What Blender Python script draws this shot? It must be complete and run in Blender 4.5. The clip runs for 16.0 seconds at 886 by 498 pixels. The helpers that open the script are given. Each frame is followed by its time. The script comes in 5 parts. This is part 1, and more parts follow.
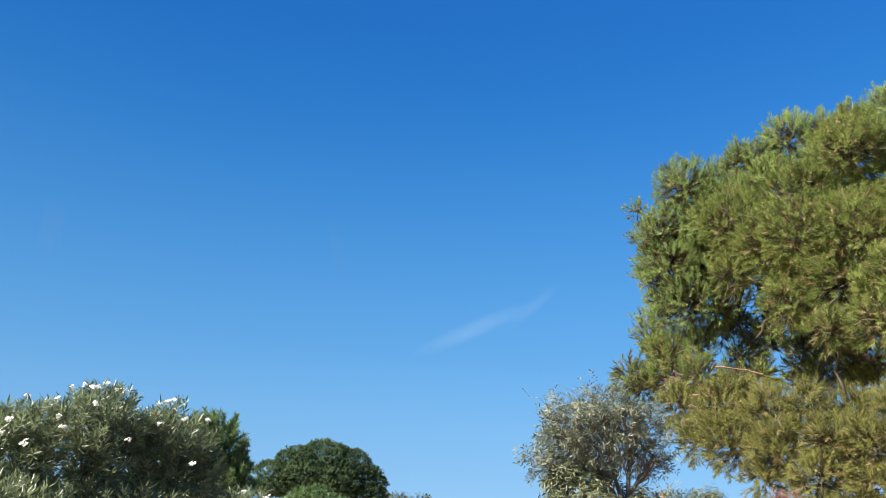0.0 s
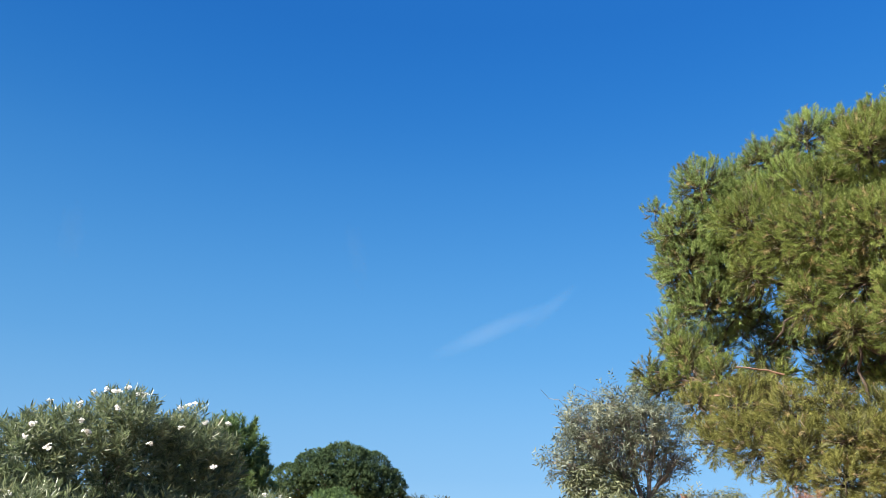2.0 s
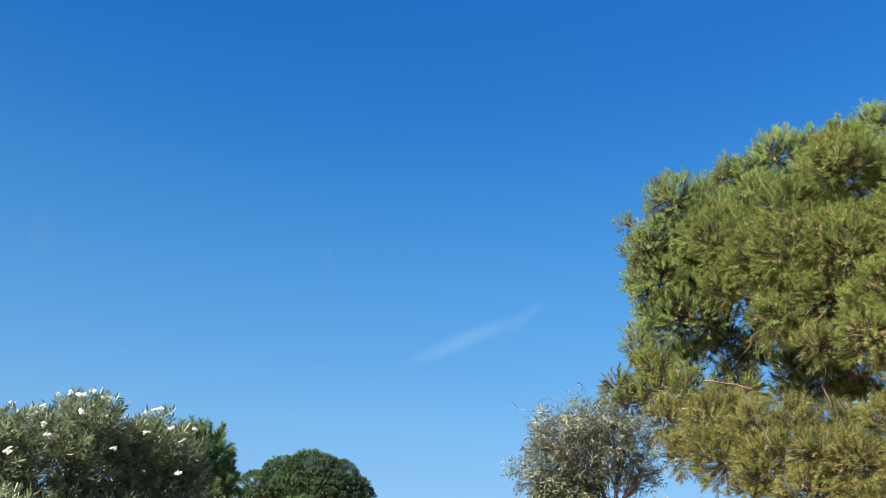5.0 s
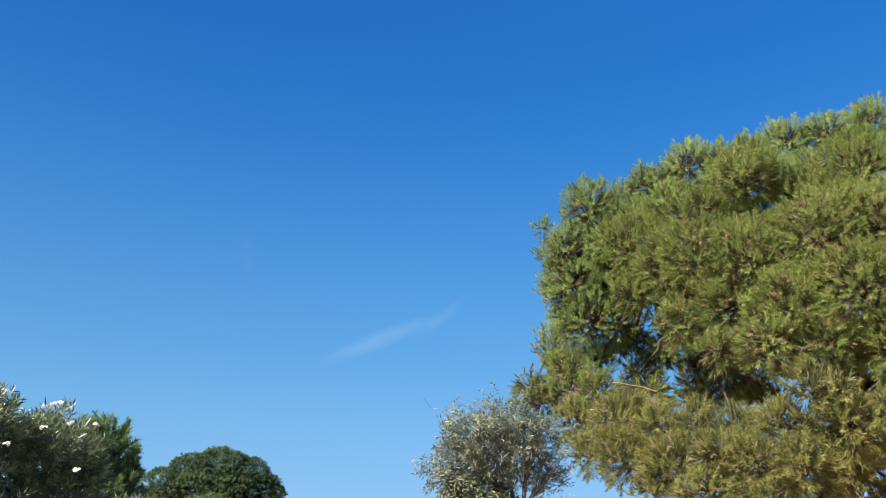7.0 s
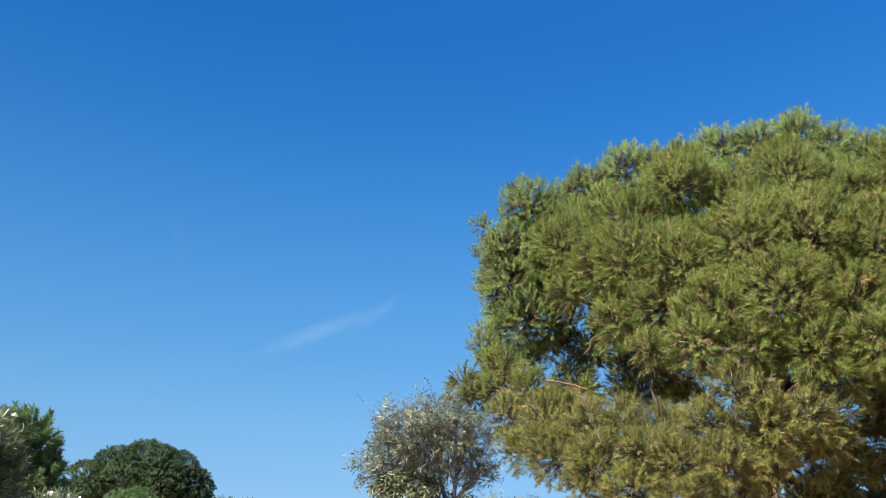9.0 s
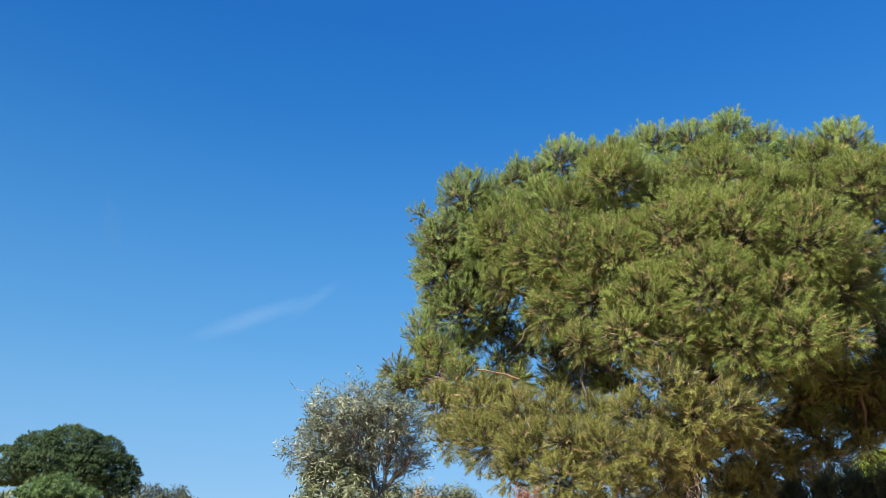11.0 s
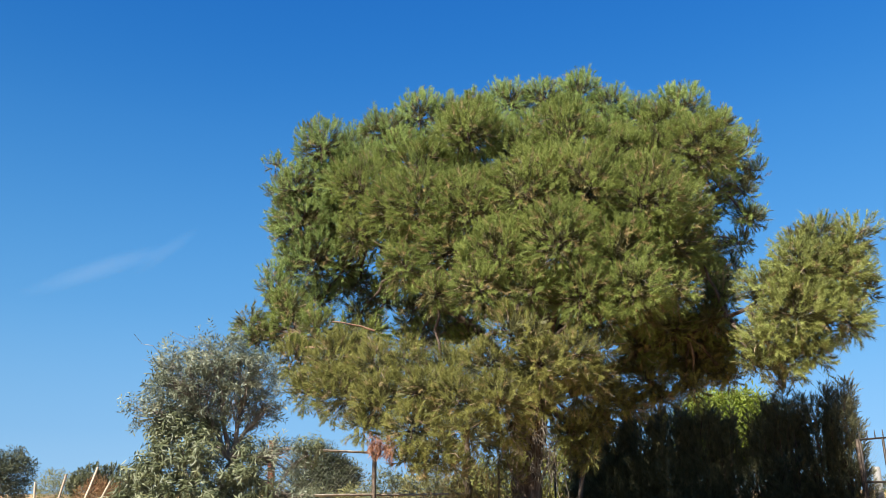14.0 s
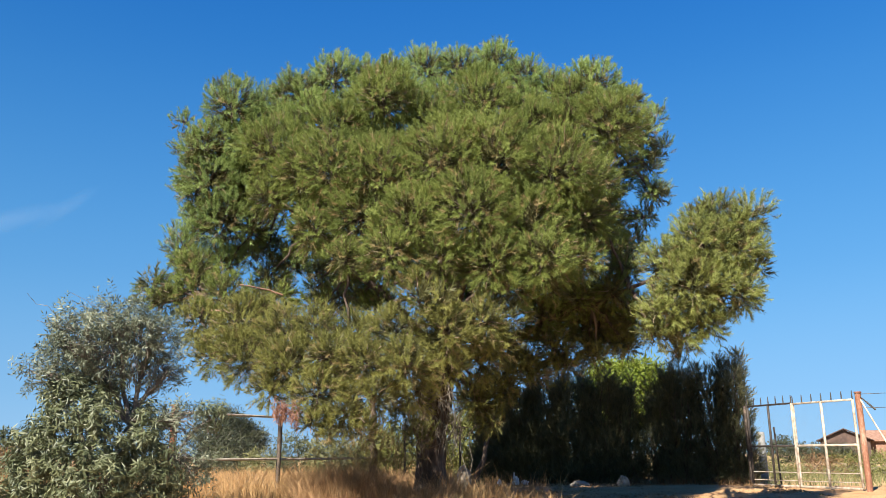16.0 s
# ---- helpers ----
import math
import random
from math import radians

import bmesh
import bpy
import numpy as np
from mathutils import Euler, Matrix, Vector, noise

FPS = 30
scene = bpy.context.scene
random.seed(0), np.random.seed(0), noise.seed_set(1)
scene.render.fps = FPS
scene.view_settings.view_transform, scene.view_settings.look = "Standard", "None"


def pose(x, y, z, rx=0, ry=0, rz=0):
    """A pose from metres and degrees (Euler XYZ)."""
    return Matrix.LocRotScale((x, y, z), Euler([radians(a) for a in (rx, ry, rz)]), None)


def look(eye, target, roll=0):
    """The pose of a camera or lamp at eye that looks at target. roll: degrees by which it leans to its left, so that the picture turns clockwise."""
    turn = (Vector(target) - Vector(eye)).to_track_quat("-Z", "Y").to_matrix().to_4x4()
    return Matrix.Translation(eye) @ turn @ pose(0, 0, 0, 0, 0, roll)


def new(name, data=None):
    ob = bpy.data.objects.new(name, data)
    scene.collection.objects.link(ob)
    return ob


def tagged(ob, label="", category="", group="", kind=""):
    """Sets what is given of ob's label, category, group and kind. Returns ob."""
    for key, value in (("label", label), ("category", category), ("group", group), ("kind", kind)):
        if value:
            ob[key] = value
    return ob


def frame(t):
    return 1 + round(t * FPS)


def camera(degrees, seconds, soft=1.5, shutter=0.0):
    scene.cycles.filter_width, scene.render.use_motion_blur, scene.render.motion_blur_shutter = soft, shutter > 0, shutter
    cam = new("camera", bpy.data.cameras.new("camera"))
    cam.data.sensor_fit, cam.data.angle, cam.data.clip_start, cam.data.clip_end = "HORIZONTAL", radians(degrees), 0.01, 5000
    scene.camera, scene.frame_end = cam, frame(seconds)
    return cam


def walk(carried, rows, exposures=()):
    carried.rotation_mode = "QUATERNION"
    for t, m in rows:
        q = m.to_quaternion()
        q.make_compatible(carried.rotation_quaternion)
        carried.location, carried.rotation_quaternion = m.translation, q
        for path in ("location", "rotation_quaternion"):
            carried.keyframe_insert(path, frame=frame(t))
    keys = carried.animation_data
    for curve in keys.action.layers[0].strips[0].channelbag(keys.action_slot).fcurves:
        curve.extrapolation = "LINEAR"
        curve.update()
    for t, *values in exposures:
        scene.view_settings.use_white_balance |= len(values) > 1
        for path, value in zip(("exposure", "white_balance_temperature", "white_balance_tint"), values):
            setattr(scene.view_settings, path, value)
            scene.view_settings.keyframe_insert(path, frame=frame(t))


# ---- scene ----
# ---- camera: held at arm's length and turned with the body ----
cam = camera(57.0, 16.0, soft=0.4)
EYE = 1.5
# seconds, x, y, yaw, pitch, roll
ROWS = [
    (0.0, -0.204, -0.059, 31.67, 19.57, -2.05),
    (0.5, -0.206, -0.06, 32.01, 19.61, -2.15),
    (1.0, -0.208, -0.062, 32.49, 19.6, -2.13),
    (1.5, -0.21, -0.063, 32.78, 19.58, -2.08),
    (2.0, -0.211, -0.064, 32.97, 19.68, -1.92),
    (2.5, -0.211, -0.064, 33.12, 19.87, -1.93),
    (3.0, -0.211, -0.064, 32.95, 20.05, -2.13),
    (5.5, -0.192, -0.052, 29.41, 20.54, -2.36),
    (6.0, -0.181, -0.046, 27.59, 20.55, -2.14),
    (6.5, -0.173, -0.042, 26.21, 20.61, -2.19),
    (7.0, -0.165, -0.038, 24.95, 20.53, -2.25),
    (7.5, -0.158, -0.035, 23.79, 20.53, -2.22),
    (8.0, -0.153, -0.032, 22.95, 20.66, -2.21),
    (8.5, -0.146, -0.029, 21.82, 20.51, -2.16),
    (9.0, -0.138, -0.026, 20.4, 20.39, -2.21),
    (11.5, -0.1, -0.013, 14.62, 19.54, -1.74),
    (12.0, -0.089, -0.011, 13.14, 19.23, -1.14),
    (12.5, -0.076, -0.008, 11.35, 18.84, -0.54),
    (13.0, -0.065, -0.006, 9.75, 18.08, -0.14),
    (13.5, -0.051, -0.003, 7.84, 17.3, 0.23),
    (14.0, -0.041, -0.002, 6.35, 16.58, 0.3),
    (14.5, -0.03, -0.001, 4.6, 15.89, 0.36),
    (15.0, -0.02, -0.001, 3.06, 15.44, 0.42),
    (15.5, -0.009, -0.0, 1.43, 14.83, 0.38),
    (16.0, 0.0, 0.0, 0.09, 14.2, 0.37),
]
EXPOSURE = 1.8
walk(cam, [(t, pose(x, y, EYE, 90 + pitch, roll, yaw)) for t, x, y, yaw, pitch, roll in ROWS],
     [(t, EXPOSURE + 0.004 * (yaw - 16)) for t, x, y, yaw, pitch, roll in ROWS])

# ---- daylight ----
SUN_AZ, SUN_EL = -148.0, 42.0      # degrees, azimuth clockwise from +y
world = bpy.data.worlds.new("sky")
scene.world = world
world.use_nodes = True
wn, wl = world.node_tree.nodes, world.node_tree.links
sky = wn.new("ShaderNodeTexSky")
sky.sky_type, sky.sun_disc = "NISHITA", False
sky.sun_elevation, sky.sun_rotation = radians(SUN_EL), radians(SUN_AZ)
sky.altitude, sky.air_density, sky.dust_density, sky.ozone_density = 0, 0.6, 0.0, 8.0
dim = wn.new("ShaderNodeVectorMath")
dim.operation = "SCALE"
dim.inputs["Scale"].default_value = 0.12
wl.new(sky.outputs[0], dim.inputs[0])
# clear-weather gradient, from the haze at the horizon to the deep blue overhead
way, parts, deep = wn.new("ShaderNodeTexCoord"), wn.new("ShaderNodeSeparateXYZ"), wn.new("ShaderNodeValToRGB")
wl.new(way.outputs["Generated"], parts.inputs[0])
wl.new(parts.outputs["Z"], deep.inputs[0])
SKY = [(0.0, (0.34, 0.6, 0.886)), (0.07, (0.262, 0.54, 0.866)), (0.21, (0.12, 0.405, 0.806)), (0.41, (0.034, 0.225, 0.63)), (0.57, (0.015, 0.155, 0.546)), (1.0, (0.012, 0.11, 0.433))]
while len(deep.color_ramp.elements) < len(SKY):
    deep.color_ramp.elements.new(0.5)
for el, (p, c) in zip(deep.color_ramp.elements, SKY):
    el.position, el.color = p, (*c, 1)
deep.color_ramp.interpolation = "B_SPLINE"
blend = wn.new("ShaderNodeMix")
blend.data_type = "RGBA"
blend.inputs["Factor"].default_value = 0.975
wl.new(dim.outputs[0], blend.inputs["A"])
# sky scaled lighter towards the right, in place of the camera's side-to-side shading
side, more, lit = wn.new("ShaderNodeVectorMath"), wn.new("ShaderNodeMath"), wn.new("ShaderNodeVectorMath")
side.operation, more.operation, lit.operation = "DOT_PRODUCT", "ADD", "SCALE"
side.inputs[1].default_value, more.inputs[1].default_value = (0.158, 0.064, 0.0), 1.0
wl.new(way.outputs["Generated"], side.inputs[0])
wl.new(side.outputs["Value"], more.inputs[0])
wl.new(deep.outputs[0], lit.inputs[0])
wl.new(more.outputs[0], lit.inputs["Scale"])
wl.new(lit.outputs[0], blend.inputs["B"])
wl.new(blend.outputs["Result"], wn["Background"].inputs["Color"])
wn["Background"].inputs["Strength"].default_value = 0.3
sun = new("sun", bpy.data.lights.new("sun", "SUN"))
sun.data.energy, sun.data.angle, sun.data.color = 5.0, radians(0.53), (1.0, 0.93, 0.80)
a, e = radians(SUN_AZ), radians(SUN_EL)
sun.matrix_world = look((40 * math.sin(a) * math.cos(e), 40 * math.cos(a) * math.cos(e), 40 * math.sin(e)), (0, 0, 0))


# ---- materials ----
def material(name):
    m = bpy.data.materials.new(name)
    m.use_nodes = True
    return m, m.node_tree.nodes, m.node_tree.links, m.node_tree.nodes["Principled BSDF"]


def ramp(nodes, *stops):
    r = nodes.new("ShaderNodeValToRGB")
    while len(r.color_ramp.elements) < len(stops):
        r.color_ramp.elements.new(0.5)
    for el, (p, c) in zip(r.color_ramp.elements, stops):
        el.position, el.color = p, (*c, 1)
    return r


def leaf_material(name, dark, mid, light, rough=0.5, see_through=0.3, spec=0.3, patch=0.8):
    """Leaves: tone per shoot, slow patches over the plant, light coming through the blade."""
    m, n, l, b = material(name)
    tone = n.new("ShaderNodeAttribute")
    tone.attribute_name = "tone"
    place = n.new("ShaderNodeTexCoord")
    slow = n.new("ShaderNodeTexNoise")
    slow.inputs["Scale"].default_value, slow.inputs["Detail"].default_value = patch, 2
    l.new(place.outputs["Object"], slow.inputs["Vector"])
    add = n.new("ShaderNodeMath")
    add.operation = "MULTIPLY_ADD"
    add.inputs[1].default_value = 0.6
    l.new(tone.outputs["Fac"], add.inputs[0])
    scaled = n.new("ShaderNodeMath")
    scaled.operation = "MULTIPLY"
    scaled.inputs[1].default_value = 0.4
    l.new(slow.outputs["Fac"], scaled.inputs[0])
    l.new(scaled.outputs[0], add.inputs[2])
    r = ramp(n, (0.15, dark), (0.5, mid), (0.85, light))
    l.new(add.outputs[0], r.inputs[0])
    l.new(r.outputs[0], b.inputs["Base Color"])
    b.inputs["Roughness"].default_value, b.inputs["Specular IOR Level"].default_value = rough, spec
    tr = n.new("ShaderNodeBsdfTranslucent")
    l.new(r.outputs[0], tr.inputs["Color"])
    mix = n.new("ShaderNodeMixShader")
    mix.inputs[0].default_value = see_through
    l.new(b.outputs[0], mix.inputs[1])
    l.new(tr.outputs[0], mix.inputs[2])
    l.new(mix.outputs[0], n["Material Output"].inputs["Surface"])
    return m


def rough_material(name, a, b_, c=None, scale=6.0, fine=60.0, rough=0.85, metal=0.0, bump=0.3, stretch=(1, 1, 1), depth=0.02):
    """Weathered surface: large stains and fine grain, with relief."""
    m, n, l, b = material(name)
    place = n.new("ShaderNodeTexCoord")
    size = n.new("ShaderNodeMapping")
    size.inputs["Scale"].default_value = stretch
    l.new(place.outputs["Object"], size.inputs["Vector"])
    big, small = n.new("ShaderNodeTexNoise"), n.new("ShaderNodeTexNoise")
    big.inputs["Scale"].default_value, big.inputs["Detail"].default_value = scale, 6
    small.inputs["Scale"].default_value, small.inputs["Detail"].default_value = fine, 4
    l.new(size.outputs[0], big.inputs["Vector"])
    l.new(size.outputs[0], small.inputs["Vector"])
    mix = n.new("ShaderNodeMath")
    mix.operation = "MULTIPLY_ADD"
    mix.inputs[1].default_value = 0.45
    l.new(small.outputs["Fac"], mix.inputs[0])
    half = n.new("ShaderNodeMath")
    half.operation = "MULTIPLY"
    half.inputs[1].default_value = 0.6
    l.new(big.outputs["Fac"], half.inputs[0])
    l.new(half.outputs[0], mix.inputs[2])
    r = ramp(n, (0.36, a), (0.52, b_), (0.68, c or b_))
    l.new(mix.outputs[0], r.inputs[0])
    l.new(r.outputs[0], b.inputs["Base Color"])
    b.inputs["Roughness"].default_value, b.inputs["Metallic"].default_value = rough, metal
    bp = n.new("ShaderNodeBump")
    bp.inputs["Strength"].default_value, bp.inputs["Distance"].default_value = bump, depth
    l.new(mix.outputs[0], bp.inputs["Height"])
    l.new(bp.outputs[0], b.inputs["Normal"])
    return m


# crown-top needles: greener, and lightened in colour for the light falling on top
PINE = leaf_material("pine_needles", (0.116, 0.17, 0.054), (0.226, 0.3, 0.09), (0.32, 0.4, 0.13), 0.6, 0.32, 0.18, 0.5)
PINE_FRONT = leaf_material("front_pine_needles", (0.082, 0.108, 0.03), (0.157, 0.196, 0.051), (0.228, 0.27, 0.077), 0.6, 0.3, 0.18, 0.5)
# yellower needles for the low boughs and drooping ends
PINE_LOW = leaf_material("low_pine_needles", (0.098, 0.103, 0.033), (0.184, 0.187, 0.054), (0.256, 0.252, 0.081), 0.6, 0.3, 0.18, 0.5)
# front needles lightened: sunlight on the right bough is put into the colour
PINE_SUNNY = leaf_material("sunny_pine_needles", (0.116, 0.136, 0.043), (0.214, 0.242, 0.073), (0.3, 0.328, 0.108), 0.6, 0.32, 0.18, 0.5)
# PINE darkened: the shade on the crown's left flank is put into the colour
PINE_SHADED = leaf_material("shaded_side_pine_needles", (0.098, 0.146, 0.05), (0.195, 0.258, 0.084), (0.28, 0.352, 0.124), 0.6, 0.32, 0.18, 0.5)
PINE_INNER_SHADE = leaf_material("inner_shade_pine_needles", (0.06, 0.064, 0.026), (0.1, 0.1, 0.038), (0.14, 0.138, 0.052))
PINE_DEAD = leaf_material("dead_pine_needles", (0.105, 0.08, 0.034), (0.2, 0.152, 0.067), (0.29, 0.225, 0.105))
PINE_YOUNG = leaf_material("young_pine_needles", (0.055, 0.1, 0.042), (0.105, 0.17, 0.066), (0.165, 0.235, 0.092), 0.6, 0.4, 0.2)
PINE_FAR = leaf_material("umbrella_pine_needles", (0.036, 0.066, 0.03), (0.063, 0.102, 0.046), (0.098, 0.143, 0.064), 0.7, 0.4, 0.15, 0.35)
OLEANDER = leaf_material("oleander_leaves", (0.048, 0.07, 0.036), (0.115, 0.148, 0.074), (0.21, 0.24, 0.13), 0.36, 0.46, 0.6)
PETAL = leaf_material("white_petals", (0.7, 0.69, 0.65), (0.77, 0.76, 0.73), (0.82, 0.82, 0.8), 0.6, 0.3)
WATTLE_GREEN = leaf_material("olive_drooping_leaves", (0.042, 0.052, 0.025), (0.09, 0.103, 0.05), (0.17, 0.18, 0.095), 0.45, 0.2, 0.35)
WATTLE = leaf_material("grey_green_leaves", (0.062, 0.077, 0.052), (0.128, 0.147, 0.1), (0.225, 0.238, 0.168), 0.45, 0.25, 0.35)
CYPRESS = leaf_material("cypress_sprays", (0.058, 0.063, 0.035), (0.092, 0.094, 0.048), (0.145, 0.136, 0.07), 0.6, 0.25)
BRIGHT = leaf_material("yellow_green_leaves", (0.09, 0.13, 0.014), (0.14, 0.18, 0.022), (0.19, 0.225, 0.036), 0.5, 0.35)
OLIVE = leaf_material("olive_leaves", (0.045, 0.055, 0.028), (0.085, 0.095, 0.048), (0.135, 0.14, 0.075), 0.5, 0.2)
OAK = leaf_material("holm_oak_leaves", (0.022, 0.03, 0.015), (0.048, 0.056, 0.03), (0.085, 0.092, 0.048), 0.5, 0.2)
YELLOW_SCRUB = leaf_material("yellowish_bush_leaves", (0.06, 0.068, 0.016), (0.105, 0.11, 0.026), (0.15, 0.15, 0.042), 0.7, 0.25)
SCRUB = leaf_material("scrub_leaves", (0.11, 0.115, 0.045), (0.155, 0.155, 0.062), (0.2, 0.19, 0.082), 0.6, 0.25)
RUSSET = leaf_material("russet_scrub", (0.11, 0.055, 0.028), (0.17, 0.095, 0.045), (0.23, 0.145, 0.065), 0.7, 0.2)
STRAW = leaf_material("dry_straw", (0.22, 0.12, 0.05), (0.37, 0.218, 0.095), (0.48, 0.325, 0.158), 0.6, 0.25, 0.3, 0.4)
WEED = leaf_material("brown_dry_weeds", (0.2, 0.115, 0.055), (0.32, 0.19, 0.095), (0.42, 0.275, 0.145), 0.7, 0.3, 0.3, 0.4)
BARK = rough_material("pine_bark", (0.024, 0.016, 0.012), (0.07, 0.048, 0.036), (0.16, 0.115, 0.085), 9, 70, 0.9, 0, 0.9, (1, 1, 0.25), 0.04)
BARK_RED = rough_material("young_pine_bark", (0.10, 0.05, 0.03), (0.22, 0.125, 0.08), (0.32, 0.21, 0.15), 8, 60, 0.85, 0, 0.5)
TWIG = rough_material("grey_twigs", (0.06, 0.048, 0.038), (0.13, 0.108, 0.088), (0.22, 0.19, 0.16), 6, 50)
TWIG_TAN = rough_material("tan_twigs", (0.13, 0.095, 0.06), (0.23, 0.17, 0.115), (0.33, 0.26, 0.19), 6, 50)
PEEL = rough_material("peeling_painted_steel", (0.12, 0.042, 0.022), (0.21, 0.09, 0.052), (0.33, 0.22, 0.16), 5, 60, 0.7, 0.05, 0.4, (1, 1, 0.3))
RUST = rough_material("rusty_steel", (0.07, 0.022, 0.012), (0.15, 0.05, 0.027), (0.28, 0.14, 0.09), 5, 60, 0.75, 0.25, 0.4)
POST = rough_material("dark_weathered_pipe", (0.02, 0.015, 0.012), (0.05, 0.036, 0.028), (0.16, 0.12, 0.09), 6, 60, 0.65, 0.15)
RAIL = rough_material("weathered_pipe", (0.14, 0.09, 0.06), (0.32, 0.26, 0.21), (0.44, 0.38, 0.32), 7, 70, 0.6, 0.1)
PALE_PAINT = rough_material("flaking_white_paint", (0.15, 0.085, 0.052), (0.32, 0.265, 0.21), (0.45, 0.41, 0.345), 9, 80, 0.6)
DARK_AND_SHADED = rough_material("dark_and_shaded_steel", (0.012, 0.011, 0.01), (0.03, 0.024, 0.02), (0.07, 0.05, 0.04), 8, 70, 0.6, 0.3)
WIRE = rough_material("galvanised_wire", (0.08, 0.075, 0.07), (0.14, 0.135, 0.13), (0.22, 0.21, 0.2), 5, 60, 0.6, 0.5)
CONCRETE = rough_material("grey_concrete", (0.11, 0.11, 0.11), (0.16, 0.16, 0.16), (0.22, 0.22, 0.21), 5, 50)
STONE = rough_material("pale_stone", (0.14, 0.11, 0.08), (0.23, 0.19, 0.15), (0.33, 0.28, 0.22), 6, 40)
STAKE = rough_material("bleached_wood", (0.20, 0.145, 0.10), (0.33, 0.26, 0.19), (0.42, 0.35, 0.27), 7, 60, 0.8, 0, 0.4, (1, 1, 0.15))
ROOF = rough_material("weathered_roof_tiles", (0.03, 0.018, 0.015), (0.055, 0.032, 0.025), (0.09, 0.055, 0.043), 3, 30)
ROOF_RED = rough_material("terracotta_tiles", (0.13, 0.065, 0.042), (0.20, 0.11, 0.075), (0.27, 0.16, 0.115), 3, 30)
PLASTER = rough_material("lime_plaster", (0.30, 0.26, 0.21), (0.40, 0.36, 0.30), (0.48, 0.44, 0.38), 2, 30)
PLASTIC = rough_material("white_plastic", (0.42, 0.41, 0.39), (0.52, 0.51, 0.49), (0.6, 0.6, 0.58), 5, 40, 0.4, 0, 0.1)
FIELD = rough_material("dry_grass_ground", (0.15, 0.088, 0.036), (0.26, 0.165, 0.068), (0.34, 0.235, 0.105), 0.5, 14, 0.95, 0, 0.8, (1, 1, 1), 0.06)
SAND = rough_material("sandy_track_earth", (0.19, 0.1, 0.042), (0.3, 0.17, 0.075), (0.38, 0.235, 0.11), 1.3, 25, 0.95, 0, 0.8, (1, 1, 1), 0.06)


# ---- building helpers ----
def unit(v):
    return v / np.maximum(np.linalg.norm(v, axis=-1, keepdims=True), 1e-9)


def mesh_from(name, verts, faces, mat, tone=None):
    """A mesh from arrays of corners and of faces with the same number of corners each."""
    me = bpy.data.meshes.new(name)
    verts, faces = np.asarray(verts, dtype=np.float32), np.asarray(faces, dtype=np.int32)
    k = faces.shape[1]
    me.vertices.add(len(verts))
    me.vertices.foreach_set("co", verts.ravel())
    me.loops.add(faces.size)
    me.loops.foreach_set("vertex_index", faces.ravel())
    me.polygons.add(len(faces))
    me.polygons.foreach_set("loop_start", np.arange(0, faces.size, k, dtype=np.int32))
    if tone is not None:
        at = me.attributes.new("tone", "FLOAT", "POINT")
        at.data.foreach_set("value", np.asarray(tone, dtype=np.float32))
    me.update(calc_edges=True)
    me.materials.append(mat)
    return me


def put(name, verts, faces, mat, parent=None, label="", tone=None, smooth=False):
    ob = new(name, mesh_from(name, verts, faces, mat, tone))
    if smooth:
        ob.data.polygons.foreach_set("use_smooth", [True] * len(ob.data.polygons))
    if parent:
        ob.parent = parent
    if label:
        tagged(ob, label)
    return ob


def thing(name, label, category, group="", at=(0, 0, 0)):
    """The empty at a thing's base; its parts are built in the world's metres and hung under it."""
    ob = tagged(new(name), label, category, group)
    ob.location = at
    return ob


def under(ob, parent):
    """Hang a part, built in the world's metres, under a thing that stands elsewhere."""
    ob.parent = parent
    ob.matrix_parent_inverse = Matrix.Translation(parent.location).inverted()
    return ob


def tube(points, radii, sides=7):
    """A closed tapered tube along points: corners and four-cornered faces."""
    p = np.asarray(points, float)
    r = np.broadcast_to(np.asarray(radii, float), (len(p),))
    t = unit(np.gradient(p, axis=0))
    ref = np.where(np.abs(t[:, 2:3]) > 0.9, [[1.0, 0, 0]], [[0, 0, 1.0]])
    u = unit(np.cross(t, ref))
    v = np.cross(t, u)
    ang = np.arange(sides) * 2 * np.pi / sides
    ring = np.cos(ang)[None, :, None] * u[:, None] + np.sin(ang)[None, :, None] * v[:, None]
    verts = (p[:, None] + ring * r[:, None, None]).reshape(-1, 3)
    faces = []
    for i in range(len(p) - 1):
        for j in range(sides):
            q = (j + 1) % sides
            faces.append((i * sides + j, i * sides + q, (i + 1) * sides + q, (i + 1) * sides + j))
    n = len(verts)
    verts = np.vstack([verts, p[:1], p[-1:]])
    last = (len(p) - 1) * sides
    for j in range(0, sides):
        q = (j + 1) % sides
        faces.append((n, q, j, n))
        faces.append((n + 1, last + j, last + q, n + 1))
    return verts, [f if f[0] != f[3] else f[:3] for f in faces]


def join(pieces):
    """Several (corners, faces) as one."""
    vs, fs, at = [], [], 0
    for v, f in pieces:
        vs.append(v)
        fs += [tuple(i + at for i in face) for face in f]
        at += len(v)
    return np.vstack(vs), fs


def solid(name, piece, mat, parent=None, label="", smooth=True):
    """A mesh object from (corners, faces of any size), built in the world's metres."""
    v, f = piece
    me = bpy.data.meshes.new(name)
    me.from_pydata([tuple(map(float, q)) for q in v], [], f)
    me.materials.append(mat)
    if smooth:
        me.polygons.foreach_set("use_smooth", [True] * len(me.polygons))
        me.set_sharp_from_angle(angle=radians(45))
    ob = new(name, me)
    return under(tagged(ob, label), parent) if parent else tagged(ob, label)


